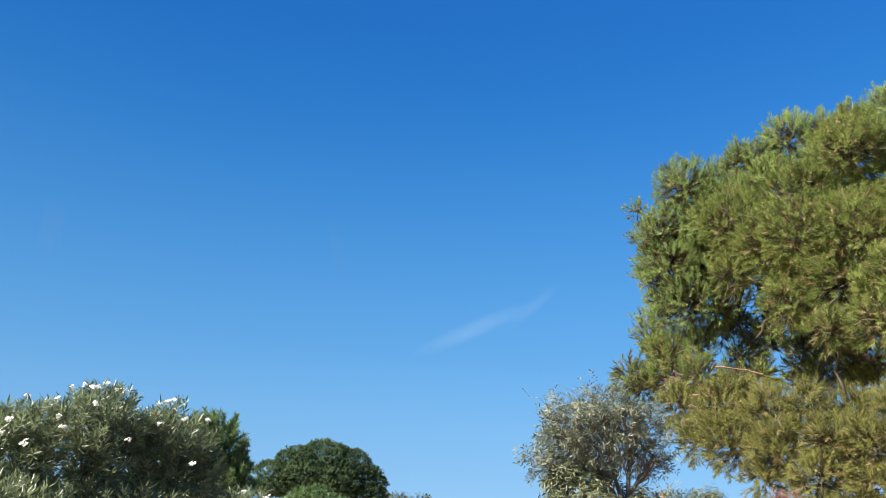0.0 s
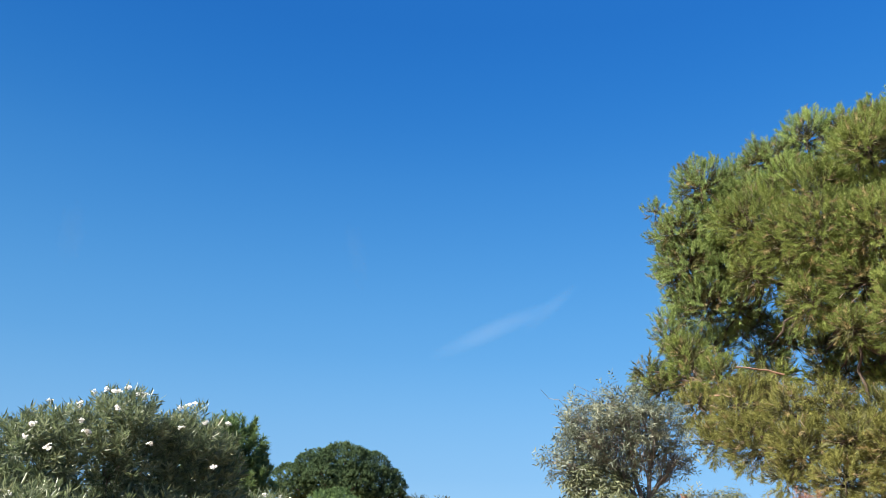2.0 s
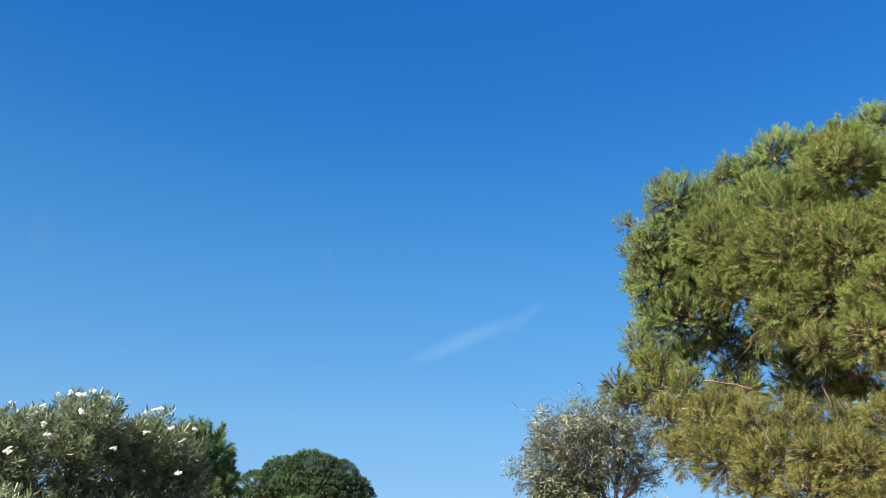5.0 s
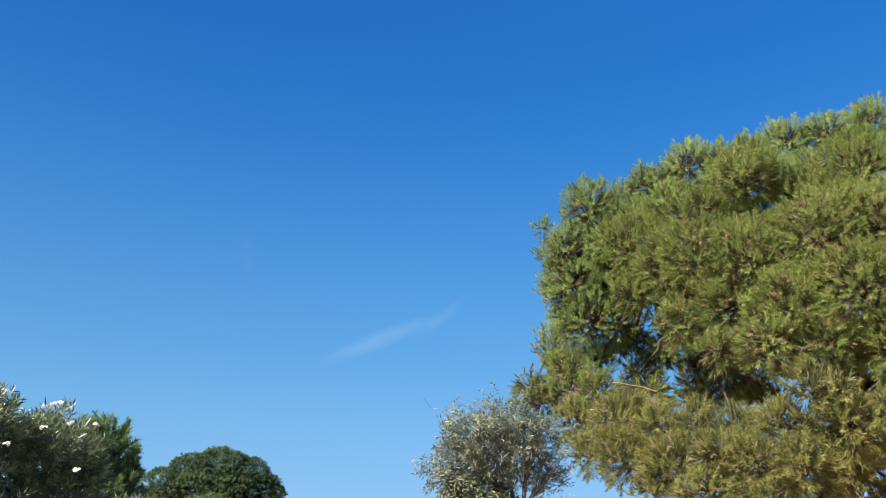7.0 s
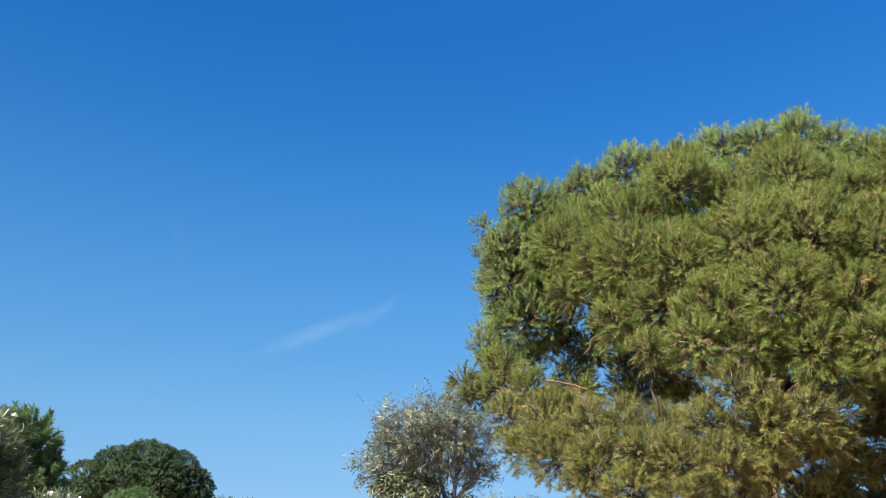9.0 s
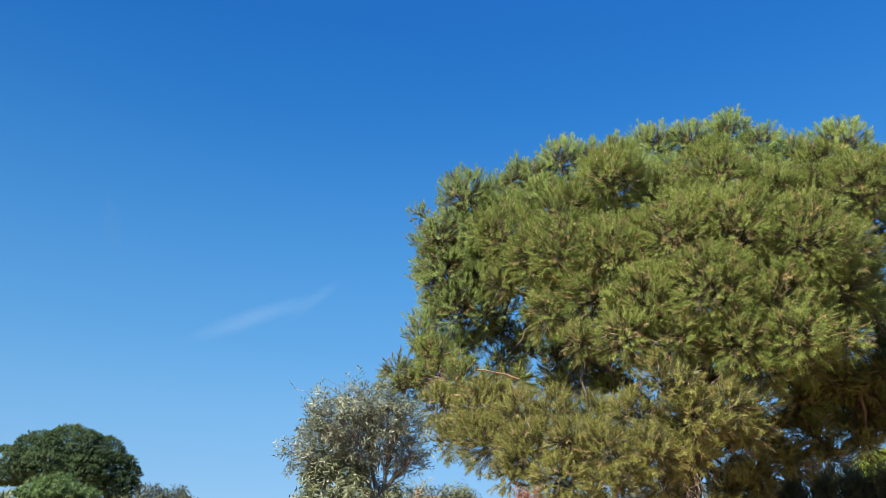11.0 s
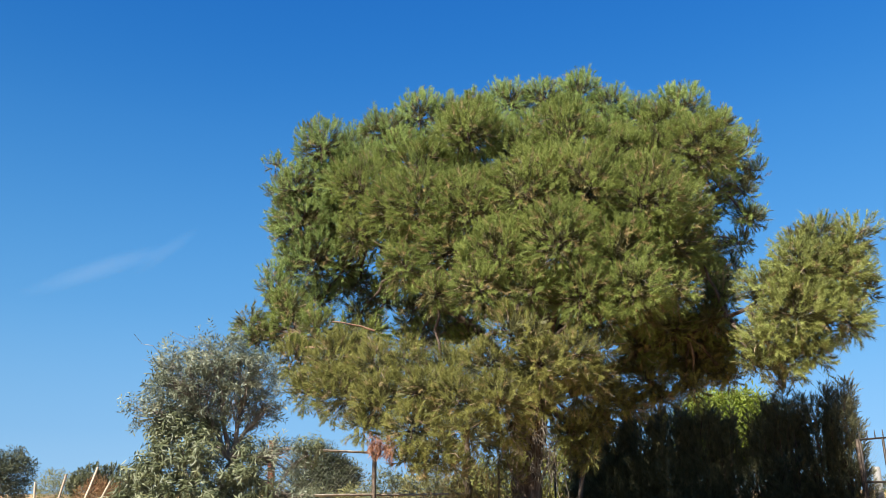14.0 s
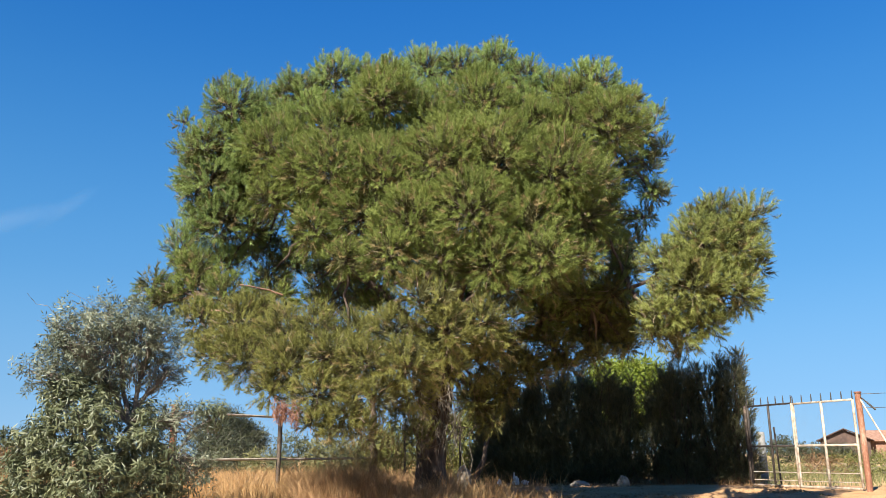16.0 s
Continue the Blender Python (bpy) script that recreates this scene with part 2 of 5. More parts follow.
def beam(p, q, w, d=None, bevel=0.004):
    """A bevelled square bar from p to q, w wide and d deep: corners and faces."""
    p, q = Vector(p), Vector(q)
    d = d or w
    bm = bmesh.new()
    bmesh.ops.create_cube(bm, size=1.0, matrix=Matrix.Diagonal((w, d, (q - p).length, 1)))
    bmesh.ops.bevel(bm, geom=bm.edges[:], offset=min(bevel, w / 4, d / 4), segments=1, affect="EDGES")
    m = Matrix.Translation((p + q) / 2) @ (q - p).to_track_quat("Z", "Y").to_matrix().to_4x4()
    bm.transform(m)
    v = np.array([x.co[:] for x in bm.verts])
    bm.verts.index_update()
    f = [tuple(x.index for x in face.verts) for face in bm.faces]
    bm.free()
    return v, f


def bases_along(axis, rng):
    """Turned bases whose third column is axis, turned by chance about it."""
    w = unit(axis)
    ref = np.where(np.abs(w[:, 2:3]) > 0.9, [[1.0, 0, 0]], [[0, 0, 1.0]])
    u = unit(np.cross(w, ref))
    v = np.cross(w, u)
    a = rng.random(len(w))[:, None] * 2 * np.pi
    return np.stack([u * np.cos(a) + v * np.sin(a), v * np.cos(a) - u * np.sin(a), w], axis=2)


def scatter(shapes, pos, axis, scale, rng, tone=None):
    """Copies of the shapes (corners, faces) at pos along axis, joined: corners, faces, tones."""
    pick = rng.integers(0, len(shapes), len(pos))
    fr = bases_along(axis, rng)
    tone = rng.random(len(pos)) if tone is None else tone
    vs, fs, ts, at = [], [], [], 0
    for k, (tv, tf) in enumerate(shapes):
        sel = np.where(pick == k)[0]
        if not len(sel):
            continue
        v = np.einsum("nij,mj->nmi", fr[sel], tv) * scale[sel][:, None, None] + pos[sel][:, None]
        f = tf[None] + (np.arange(len(sel)) * len(tv))[:, None, None] + at
        vs.append(v.reshape(-1, 3))
        fs.append(f.reshape(-1, tf.shape[1]))
        ts.append(np.repeat(tone[sel], len(tv)))
        at += len(sel) * len(tv)
    return np.vstack(vs), np.vstack(fs), np.concatenate(ts)


def brush(rng, needles=40, stem=0.165, reach=0.087, width=0.0086, wide=66, tight=24):
    """A pine shoot: needles round a stem, spread at its foot and drawn together at its tip."""
    v, f = [], []
    for i in range(needles):
        s = (i + rng.random()) / needles
        a = radians(wide + (tight - wide) * s + rng.normal(0, 9))
        h = rng.random() * 2 * math.pi
        d = np.array([math.sin(a) * math.cos(h), math.sin(a) * math.sin(h), math.cos(a)])
        b = np.array([0, 0, s * stem])
        side = unit(np.cross(d, np.array([0, 0, 1.0]) + rng.normal(size=3) * 0.45)) * width / 2
        n = len(v)
        v += [b - side, b + side, b + d * reach * rng.uniform(0.75, 1.15)]
        f.append((n, n + 1, n + 2))
    return np.array(v), np.array(f)


def leaf(base, way, side, length, width, fold=0.12):
    """A lance-shaped blade of two bent halves: four corners, two three-cornered faces."""
    n = np.cross(way, side)
    mid = base + way * length * 0.45
    return [base, mid + side * width / 2 + n * width * fold, base + way * length - n * width * 0.3, mid - side * width / 2 + n * width * fold]


def shoot(rng, leaves, stem, length, width, angle, droop=0.0):
    """A leafy shoot: blades round a stem, drawn together at the tip."""
    v, f = [], []
    for i in range(leaves):
        s = (i + rng.random()) / leaves
        a = radians(angle * (1.15 - 0.6 * s) + rng.normal(0, 12))
        h = i * 2.4 + rng.normal(0, 0.5)
        d = np.array([math.sin(a) * math.cos(h), math.sin(a) * math.sin(h), math.cos(a) - droop])
        d = unit(d)
        side = unit(np.cross(d, np.array([0, 0, 1.0]) + rng.normal(size=3) * 0.5))
        n = len(v)
        v += leaf(np.array([0, 0, s * stem]), d, side, length * rng.uniform(0.7, 1.15), width)
        f += [(n, n + 1, n + 2), (n, n + 2, n + 3)]
    return np.array(v), np.array(f)


def tuft(rng, leaves, radius, length, width):
    """A loose cluster of small leaves."""
    v, f = [], []
    for i in range(leaves):
        d = unit(rng.normal(size=3) + np.array([0, 0, 0.3]))
        side = unit(np.cross(d, np.array([0, 0, 1.0]) + rng.normal(size=3) * 0.7))
        n = len(v)
        v += leaf(d * radius * rng.random(), unit(d + rng.normal(size=3) * 0.6), side, length * rng.uniform(0.6, 1.2), width)
        f += [(n, n + 1, n + 2), (n, n + 2, n + 3)]
    return np.array(v), np.array(f)


def lumpy(p, size):
    return np.array([noise.noise(Vector(q) * size) for q in p])


def shell(lobe, others, per_m2, rng, lump=0.22, size=1.5, inner=0.5, under_density=0.6, inset=0.0):
    """Points and outward ways over an uneven lobe, less where others hide it, with a thinner layer inside."""
    x, y, z, r, rz = lobe
    r, rz = max(r - inset, r * 0.45), max(rz - inset, rz * 0.45)
    area = 4 * math.pi * (r * r + 2 * r * rz) / 3
    n = max(8, int(area * per_m2 * (1 + inner)))
    d = unit(rng.normal(size=(n, 3)))
    keep = (d[:, 2] > -0.25) | (rng.random(n) < under_density)
    d = d[keep]
    n = len(d)
    c, rr = np.array([x, y, z]), np.array([r, r, rz])
    p = c + d * rr
    k = 1 + lump * 1.6 * lumpy(p, size) + 0.12 * lumpy(p, size * 3.1)
    deep = rng.random(n) < inner / (1 + inner)
    k = np.where(deep, k * rng.uniform(0.45, 0.92, n), k * rng.uniform(0.93, 1.05, n))
    p = c + d * rr * k[:, None]
    ok = np.ones(n, bool)
    for ox, oy, oz, orr, orz in others:
        q = (p - np.array([ox, oy, oz])) / np.array([orr, orr, orz])
        ok &= np.sum(q * q, axis=1) > 0.55
    return p[ok], unit(d / rr)[ok]


def bend(p, q, sag, rng, steps=7, wobble=0.06):
    """A limb's line from p to q with a sag and a little wobble."""
    p, q = np.asarray(p, float), np.asarray(q, float)
    s = np.linspace(0, 1, steps)[:, None]
    line = p + (q - p) * s
    line[:, 2] += sag * np.sin(np.pi * s[:, 0])
    size = np.linalg.norm(q - p)
    line[1:-1] += rng.normal(size=(steps - 2, 3)) * wobble * size / 3
    return line


def ground_z(x, y):
    """The bank rises from the road side to the field."""
    d = np.hypot(x, y)

    def step(a, b):
        s = np.clip((d - a) / (b - a), 0, 1)
        return s * s * (3 - 2 * s)
    return 0.52 * step(5, 15) + 0.22 * step(15, 21)


def gz(x, y):
    return float(ground_z(np.float64(x), np.float64(y)))


# ---- ground ----
def build_ground():
    radii = np.concatenate([np.linspace(0.6, 30, 60), np.geomspace(31, 3000, 40)])
    turns = np.arange(144) * 2 * np.pi / 144
    x = (radii[:, None] * np.sin(turns)).ravel()
    y = (radii[:, None] * np.cos(turns)).ravel()
    z = ground_z(x, y) + 0.05 * lumpy(np.c_[x, y, 0 * x], 0.45) * (np.hypot(x, y) > 3)
    v = np.vstack([np.c_[x, y, z], [[0, 0, 0]]])
    f = []
    for i in range(len(radii) - 1):
        for j in range(144):
            q = (j + 1) % 144
            f.append((i * 144 + j, (i + 1) * 144 + j, (i + 1) * 144 + q, i * 144 + q))
    f += [(len(v) - 1, j, (j + 1) % 144) for j in range(144)]
    tagged(solid("ground", (v, f), FIELD), "dry golden grass ground rising to a field", "ground", kind="structure")


def build_track():
    """Bare sandy earth in front of the hedge and the gate."""
    rng = np.random.default_rng(5)
    v, f = [], []
    nu, nv = 60, 16
    for i in range(nu):
        u = i / (nu - 1)
        mx, my = 1.3 + 14 * u, 19.6 - 4.6 * u - 1.5 * u * u
        for j in range(nv):
            s = j / (nv - 1) * 2 - 1
            edge = 1 + 0.25 * noise.noise((u * 14, s * 2, 3))
            x, y = mx + s * 0.6 * edge, my + s * 3.0 * edge * (0.45 + 0.55 * min(1, u * 4))
            v.append((x, y, gz(x, y) + 0.05 * noise.noise((x * 0.45, y * 0.45, 0)) + 0.03 * (1 - s * s) + 0.012 + 0.03 * noise.noise((x * 2, y * 2, 7))))
    for i in range(nu - 1):
        for j in range(nv - 1):
            f.append((i * nv + j, (i + 1) * nv + j, (i + 1) * nv + j + 1, i * nv + j + 1))
    tagged(solid("dirt_track", (np.array(v), f), SAND), "bare sandy earth track before the gate", "track", kind="structure")


def grass(name, label, count, area, height, seed, width=0.012, mat=None):
    """Dry standing straw over an area given by a sampler of (x, y)."""
    rng = np.random.default_rng(seed)
    x, y = area(rng, count)
    z = ground_z(x, y) - 0.03
    n = len(x)
    h = height * rng.uniform(0.45, 1.2, n) * (0.75 + 0.5 * lumpy(np.c_[x, y, 0 * x], 0.8))
    lean = rng.normal(size=(n, 2)) * 0.28
    face = rng.random(n) * np.pi
    side = np.c_[np.cos(face), np.sin(face), 0 * face] * width / 2
    base = np.c_[x, y, z]
    mid = base + np.c_[lean[:, 0] * h * 0.4, lean[:, 1] * h * 0.4, h * 0.6]
    tip = base + np.c_[lean[:, 0] * h * 1.5, lean[:, 1] * h * 1.5, h]
    v = np.stack([base - side, base + side, mid + side * 0.7, mid - side * 0.7, tip], 1).reshape(-1, 3)
    k = np.arange(n)[:, None] * 5
    f = np.stack([k + [0, 1, 2], k + [0, 2, 3], k + [3, 2, 4]], 1).reshape(-1, 3)
    ob = put(name, v, f, mat or STRAW, tone=np.repeat(rng.random(n), 5))
    tagged(ob, label, "grass", kind="stuff")


build_ground()
build_track()


# ---- the big pine ----
# boughs of the crown: x, y, z, half width, half height
CROWN_TOP_LEFT = [
    (-4.35, 15.7, 8.60, 0.63, 0.61), (-4.91, 15.7, 7.65, 0.49, 0.47), (-4.78, 15.8, 6.91, 0.60, 0.58), (-4.44, 15.9, 6.13, 0.64, 0.62), (-3.82, 15.6, 7.75, 0.52, 0.50), (-3.16, 15.9, 8.96, 0.48, 0.46),
    (-3.81, 16.2, 8.76, 0.46, 0.45), (-4.94, 16.2, 6.39, 0.47, 0.45), (-5.15, 15.4, 5.44, 0.34, 0.56), (-4.95, 15.4, 5.0, 0.38, 0.4), (-4.91, 15.6, 5.13, 0.38, 0.37), (-4.46, 16.2, 5.28, 0.51, 0.49), (-2.85, 15.8, 8.94, 0.43, 0.41),
    (-5.39, 15.8, 8.28, 0.14, 0.26), (-4.04, 16.0, 6.91, 0.51, 0.50),
]
CROWN_TOP = [
    (-2.29, 16.0, 9.32, 0.57, 0.55), (-1.61, 16.2, 9.41, 0.49, 0.47), (-0.95, 16.4, 9.44, 0.44, 0.43), (-0.37, 16.2, 9.61, 0.55, 0.53), (0.41, 16.3, 9.73, 0.52, 0.50), (1.20, 16.4, 9.87, 0.52, 0.51),
    (1.82, 16.3, 9.45, 0.49, 0.48), (2.35, 16.2, 9.12, 0.49, 0.47), (3.23, 16.0, 9.15, 0.59, 0.57), (3.97, 16.2, 8.79, 0.46, 0.45), (4.55, 16.3, 8.52, 0.24, 0.24), (4.32, 16.3, 8.17, 0.34, 0.33),
    (4.63, 16.8, 7.77, 0.26, 0.25), (4.37, 16.7, 7.98, 0.32, 0.31), (4.46, 16.5, 6.88, 0.37, 0.36), (-1.15, 16.2, 9.70, 0.13, 0.25),
]
CROWN_BROW = [
    (-3.21, 14.7, 7.21, 0.62, 0.64), (-3.31, 14.8, 6.28, 0.41, 0.43), (-2.56, 14.2, 6.57, 0.56, 0.58), (-2.02, 14.6, 7.55, 0.58, 0.61), (-1.14, 14.6, 8.22, 0.65, 0.68), (-0.25, 14.9, 7.90, 0.56, 0.59),
    (0.75, 14.6, 8.10, 0.68, 0.71), (1.65, 14.7, 7.70, 0.55, 0.57), (2.45, 15.1, 7.81, 0.53, 0.55), (3.22, 14.6, 7.65, 0.67, 0.70), (-2.88, 15.2, 7.74, 0.44, 0.45), (2.67, 15.5, 8.64, 0.48, 0.50),
]
CROWN_FRONT = [
    (-1.98, 13.8, 6.54, 0.64, 0.69), (-1.03, 13.7, 6.26, 0.80, 0.77), (-0.03, 13.3, 6.46, 0.76, 0.80), (0.95, 13.5, 6.54, 0.89, 0.84), (1.96, 13.4, 6.30, 0.71, 0.77), (2.71, 14.3, 6.38, 0.63, 0.63),
    (-2.25, 13.9, 5.36, 0.48, 0.51), (-1.40, 13.7, 5.57, 0.66, 0.63), (-0.51, 13.1, 5.24, 0.69, 0.71), (0.44, 12.8, 5.36, 0.69, 0.77), (1.39, 13.3, 5.17, 0.79, 0.78), (2.36, 13.7, 5.56, 0.60, 0.65),
    (3.00, 14.8, 5.73, 0.45, 0.43),
]
CROWN_CHIN = [
    (-1.60, 13.0, 4.62, 0.35, 0.34), (-0.85, 12.8, 4.65, 0.51, 0.50), (-0.04, 12.8, 4.59, 0.45, 0.44), (0.78, 12.7, 4.52, 0.54, 0.52), (1.61, 12.8, 4.56, 0.55, 0.53), (2.35, 13.5, 4.70, 0.43, 0.41),
    (1.05, 12.8, 4.10, 0.41, 0.40), (1.80, 13.3, 4.22, 0.38, 0.37), (3.54, 16.2, 5.59, 0.39, 0.38), (3.57, 16.2, 5.11, 0.39, 0.38),
]
CROWN_LEFT = [
    (-4.62, 14.9, 4.45, 0.47, 0.46), (-5.33, 14.6, 4.57, 0.3, 0.42), (-4.65, 15.0, 4.9, 0.4, 0.4), (-5.06, 14.6, 4.23, 0.34, 0.34), (-5.25, 14.6, 4.42, 0.28, 0.34), (-4.33, 14.4, 3.83, 0.45, 0.44), (-3.95, 14.4, 4.34, 0.43, 0.41), (-3.46, 13.6, 3.65, 0.47, 0.46),
    (-3.94, 13.9, 3.17, 0.40, 0.39), (-3.23, 13.8, 3.83, 0.37, 0.36), (-3.15, 13.2, 3.04, 0.50, 0.49), (-2.58, 13.0, 3.42, 0.45, 0.44), (-2.41, 12.7, 2.84, 0.48, 0.47), (-2.67, 12.7, 2.50, 0.33, 0.32),
    (-2.02, 12.9, 3.49, 0.40, 0.38), (-1.67, 12.4, 2.98, 0.47, 0.46), (-1.90, 12.3, 2.38, 0.42, 0.41), (-1.38, 12.8, 3.36, 0.39, 0.38), (-1.14, 12.2, 2.78, 0.46, 0.45), (-1.46, 12.2, 2.08, 0.35, 0.34),
]
CROWN_SKIRT = [
    (-0.72, 12.2, 3.29, 0.42, 0.41), (-0.41, 11.9, 3.76, 0.25, 0.40), (-0.11, 12.1, 3.74, 0.32, 0.31), (-0.54, 12.0, 2.76, 0.45, 0.44), (0.04, 12.2, 3.28, 0.44, 0.43), (0.04, 12.4, 2.80, 0.38, 0.36),
    (0.57, 12.6, 3.51, 0.42, 0.41), (0.84, 12.8, 3.17, 0.32, 0.31), (1.04, 12.9, 3.65, 0.31, 0.30), (0.59, 13.2, 2.97, 0.35, 0.34), (-1.05, 12.2, 2.37, 0.38, 0.36), (-0.45, 13.0, 2.42, 0.30, 0.29),
    (-1.22, 12.3, 1.87, 0.25, 0.24), (-1.66, 12.2, 1.82, 0.21, 0.21), (-1.95, 12.2, 1.95, 0.20, 0.19),
]
CROWN_UNDER = [
    (1.88, 15.3, 4.04, 0.51, 0.49), (2.59, 15.7, 4.33, 0.58, 0.57), (3.30, 15.9, 4.53, 0.57, 0.55), (3.00, 15.6, 3.86, 0.52, 0.50), (3.59, 15.3, 4.03, 0.45, 0.44), (2.07, 15.3, 3.40, 0.43, 0.41),
    (2.74, 15.5, 3.48, 0.36, 0.35), (3.36, 15.4, 3.57, 0.32, 0.31), (1.41, 15.1, 3.17, 0.40, 0.39), (0.75, 14.9, 2.64, 0.30, 0.29), (1.18, 14.9, 2.94, 0.28, 0.27), (-1.71, 16.8, 4.80, 0.36, 0.34),
    (-2.69, 17.0, 4.97, 0.31, 0.30), (-0.52, 16.6, 4.99, 0.40, 0.39),
]
CROWN_RIGHT = [
    (4.60, 13.23, 5.44, 0.36, 0.35), (5.16, 13.23, 5.37, 0.38, 0.37), (4.28, 13.13, 4.90, 0.53, 0.51), (4.87, 13.23, 4.82, 0.53, 0.51), (3.75, 13.32, 4.61, 0.45, 0.44), (4.01, 13.04, 4.12, 0.56, 0.54),
    (4.72, 13.23, 4.15, 0.51, 0.50), (3.66, 13.23, 3.78, 0.44, 0.43), (4.24, 13.32, 3.66, 0.39, 0.38), (3.43, 13.32, 3.42, 0.28, 0.27), (5.03, 13.41, 4.00, 0.34, 0.33), (5.24, 13.32, 4.51, 0.25, 0.24),
    (3.61, 13.32, 3.46, 0.33, 0.28), (3.98, 13.32, 3.42, 0.33, 0.28), (4.42, 13.41, 3.58, 0.33, 0.28), (4.86, 13.23, 5.15, 0.42, 0.37), (4.25, 13.23, 5.25, 0.37, 0.33), (5.09, 13.41, 4.92, 0.33, 0.37),
]
CROWN_BACK = [
    (-2.8, 18.4, 7.3, 1.2, 1.0), (-0.6, 18.2, 8.0, 1.3, 1.0), (1.8, 18.4, 7.8, 1.2, 1.0), (3.3, 18.2, 6.7, 0.9, 0.8),
    (-1.8, 19.2, 5.9, 1.2, 0.9), (0.6, 19.5, 5.8, 1.2, 0.9), (2.4, 19.2, 5.3, 1.0, 0.8), (-3.6, 17.6, 7.4, 0.8, 0.8),
    (-3.6, 17.6, 4.95, 0.55, 0.5), (-2.4, 17.8, 4.8, 0.65, 0.5),
]
CROWN_INNER = [
    (-1.4, 15.2, 7.2, 0.9, 0.8), (0.6, 15.0, 7.2, 1.0, 0.8), (2.2, 15.2, 7.0, 0.9, 0.8), (-0.2, 14.7, 5.9, 1.0, 0.7), (1.5, 14.8, 5.7, 1.0, 0.8),
    (-1.5, 17.0, 8.3, 0.9, 0.6), (0.4, 17.2, 8.6, 0.9, 0.6), (2.2, 17.0, 8.4, 0.8, 0.6), (-3.4, 16.8, 7.6, 0.7, 0.6), (3.5, 16.6, 7.6, 0.7, 0.7),
    (-4.2, 16.9, 7.1, 0.7, 0.7), (-4.2, 17.0, 6.2, 0.6, 0.6), (0.9, 14.8, 5.0, 0.8, 0.5), (2.4, 15.4, 5.0, 0.7, 0.6), (4.7, 15.1, 4.9, 0.6, 0.7), (-3.2, 15.0, 3.6, 0.6, 0.5), (-1.6, 14.0, 2.9, 0.6, 0.45), (2.8, 17.4, 4.4, 0.8, 0.6),
]
CROWN_HANGING = [
    (2.55, 15.0, 4.3, 0.42, 0.36), (3.15, 14.9, 4.45, 0.38, 0.32), (3.5, 15.2, 4.9, 0.36, 0.34),
    (1.15, 15.3, 2.72, 0.36, 0.3), (1.7, 15.3, 2.95, 0.38, 0.3), (2.25, 15.3, 3.1, 0.36, 0.28), (2.85, 15.3, 3.26, 0.34, 0.26), (0.75, 15.3, 2.4, 0.32, 0.34), (0.45, 15.2, 2.7, 0.32, 0.3), (3.5, 15.4, 3.45, 0.3, 0.2), (4.3, 15.0, 3.35, 0.3, 0.16),
]
CROWN_CREST = [
    (-2.57, 15.5, 8.28, 0.50, 0.51), (-1.64, 15.4, 8.40, 0.45, 0.53), (-0.78, 15.5, 8.63, 0.52, 0.54), (0.09, 15.5, 8.50, 0.45, 0.56), (0.91, 15.5, 8.72, 0.54, 0.54), (1.71, 15.5, 8.55, 0.44, 0.51),
    (2.36, 15.6, 8.15, 0.45, 0.46), (-4.14, 15.9, 7.73, 0.42, 0.52), (-4.31, 16.2, 7.15, 0.52, 0.55), (3.23, 15.6, 8.26, 0.52, 0.51), (3.84, 15.8, 7.87, 0.39, 0.46),
]
CROWN_FLANK = [
    (-4.56, 15.9, 8.00, 0.54, 0.54), (-5.10, 15.9, 7.25, 0.42, 0.42), (-4.71, 16.1, 7.51, 0.52, 0.52), (-5.10, 15.9, 6.67, 0.39, 0.39), (-4.34, 16.1, 6.76, 0.54, 0.54), (-4.93, 15.9, 5.90, 0.39, 0.39),
    (-3.81, 15.9, 8.18, 0.47, 0.47), (-3.32, 15.8, 8.26, 0.47, 0.47), (-5.31, 15.9, 7.73, 0.31, 0.31), (-3.98, 16.1, 6.09, 0.46, 0.46),
]
CROWN_GAP = [
    (4.46, 16.6, 7.44, 0.34, 0.34), (4.60, 16.6, 6.86, 0.31, 0.31), (4.29, 16.7, 6.39, 0.34, 0.34), (4.05, 16.6, 5.81, 0.33, 0.33), (3.68, 16.4, 5.34, 0.35, 0.35), (4.79, 16.7, 7.97, 0.20, 0.20),
    (3.85, 16.8, 6.95, 0.34, 0.30), (4.0, 16.9, 6.35, 0.30, 0.28), (3.8, 16.8, 5.85, 0.34, 0.30), (4.05, 16.8, 7.35, 0.32, 0.3), (-3.7, 16.8, 5.9, 0.38, 0.32), (-3.2, 16.8, 5.45, 0.42, 0.32), (-2.6, 16.9, 5.25, 0.42, 0.32), (-3.6, 16.6, 5.15, 0.42, 0.3), (-1.9, 16.8, 5.2, 0.4, 0.3), (-4.0, 16.6, 5.6, 0.3, 0.3),
]
CROWN_HEART = [
    (-3.2, 17.2, 5.7, 0.7, 0.5), (-2.2, 17.2, 5.6, 0.7, 0.5), (-2.5, 16.6, 4.55, 0.6, 0.35), (-1.3, 16.4, 4.4, 0.7, 0.4), (-3.5, 16.2, 4.6, 0.6, 0.4), (0.2, 16.2, 4.2, 0.7, 0.5),
    (-0.6, 16.6, 6.2, 0.9, 0.7), (1.2, 16.6, 6.0, 0.9, 0.8), (2.8, 16.4, 6.2, 0.7, 0.7), (-2.4, 16.2, 6.6, 0.7, 0.6), (1.0, 15.6, 3.6, 0.6, 0.4), (3.4, 17.0, 3.95, 0.7, 0.3),
]
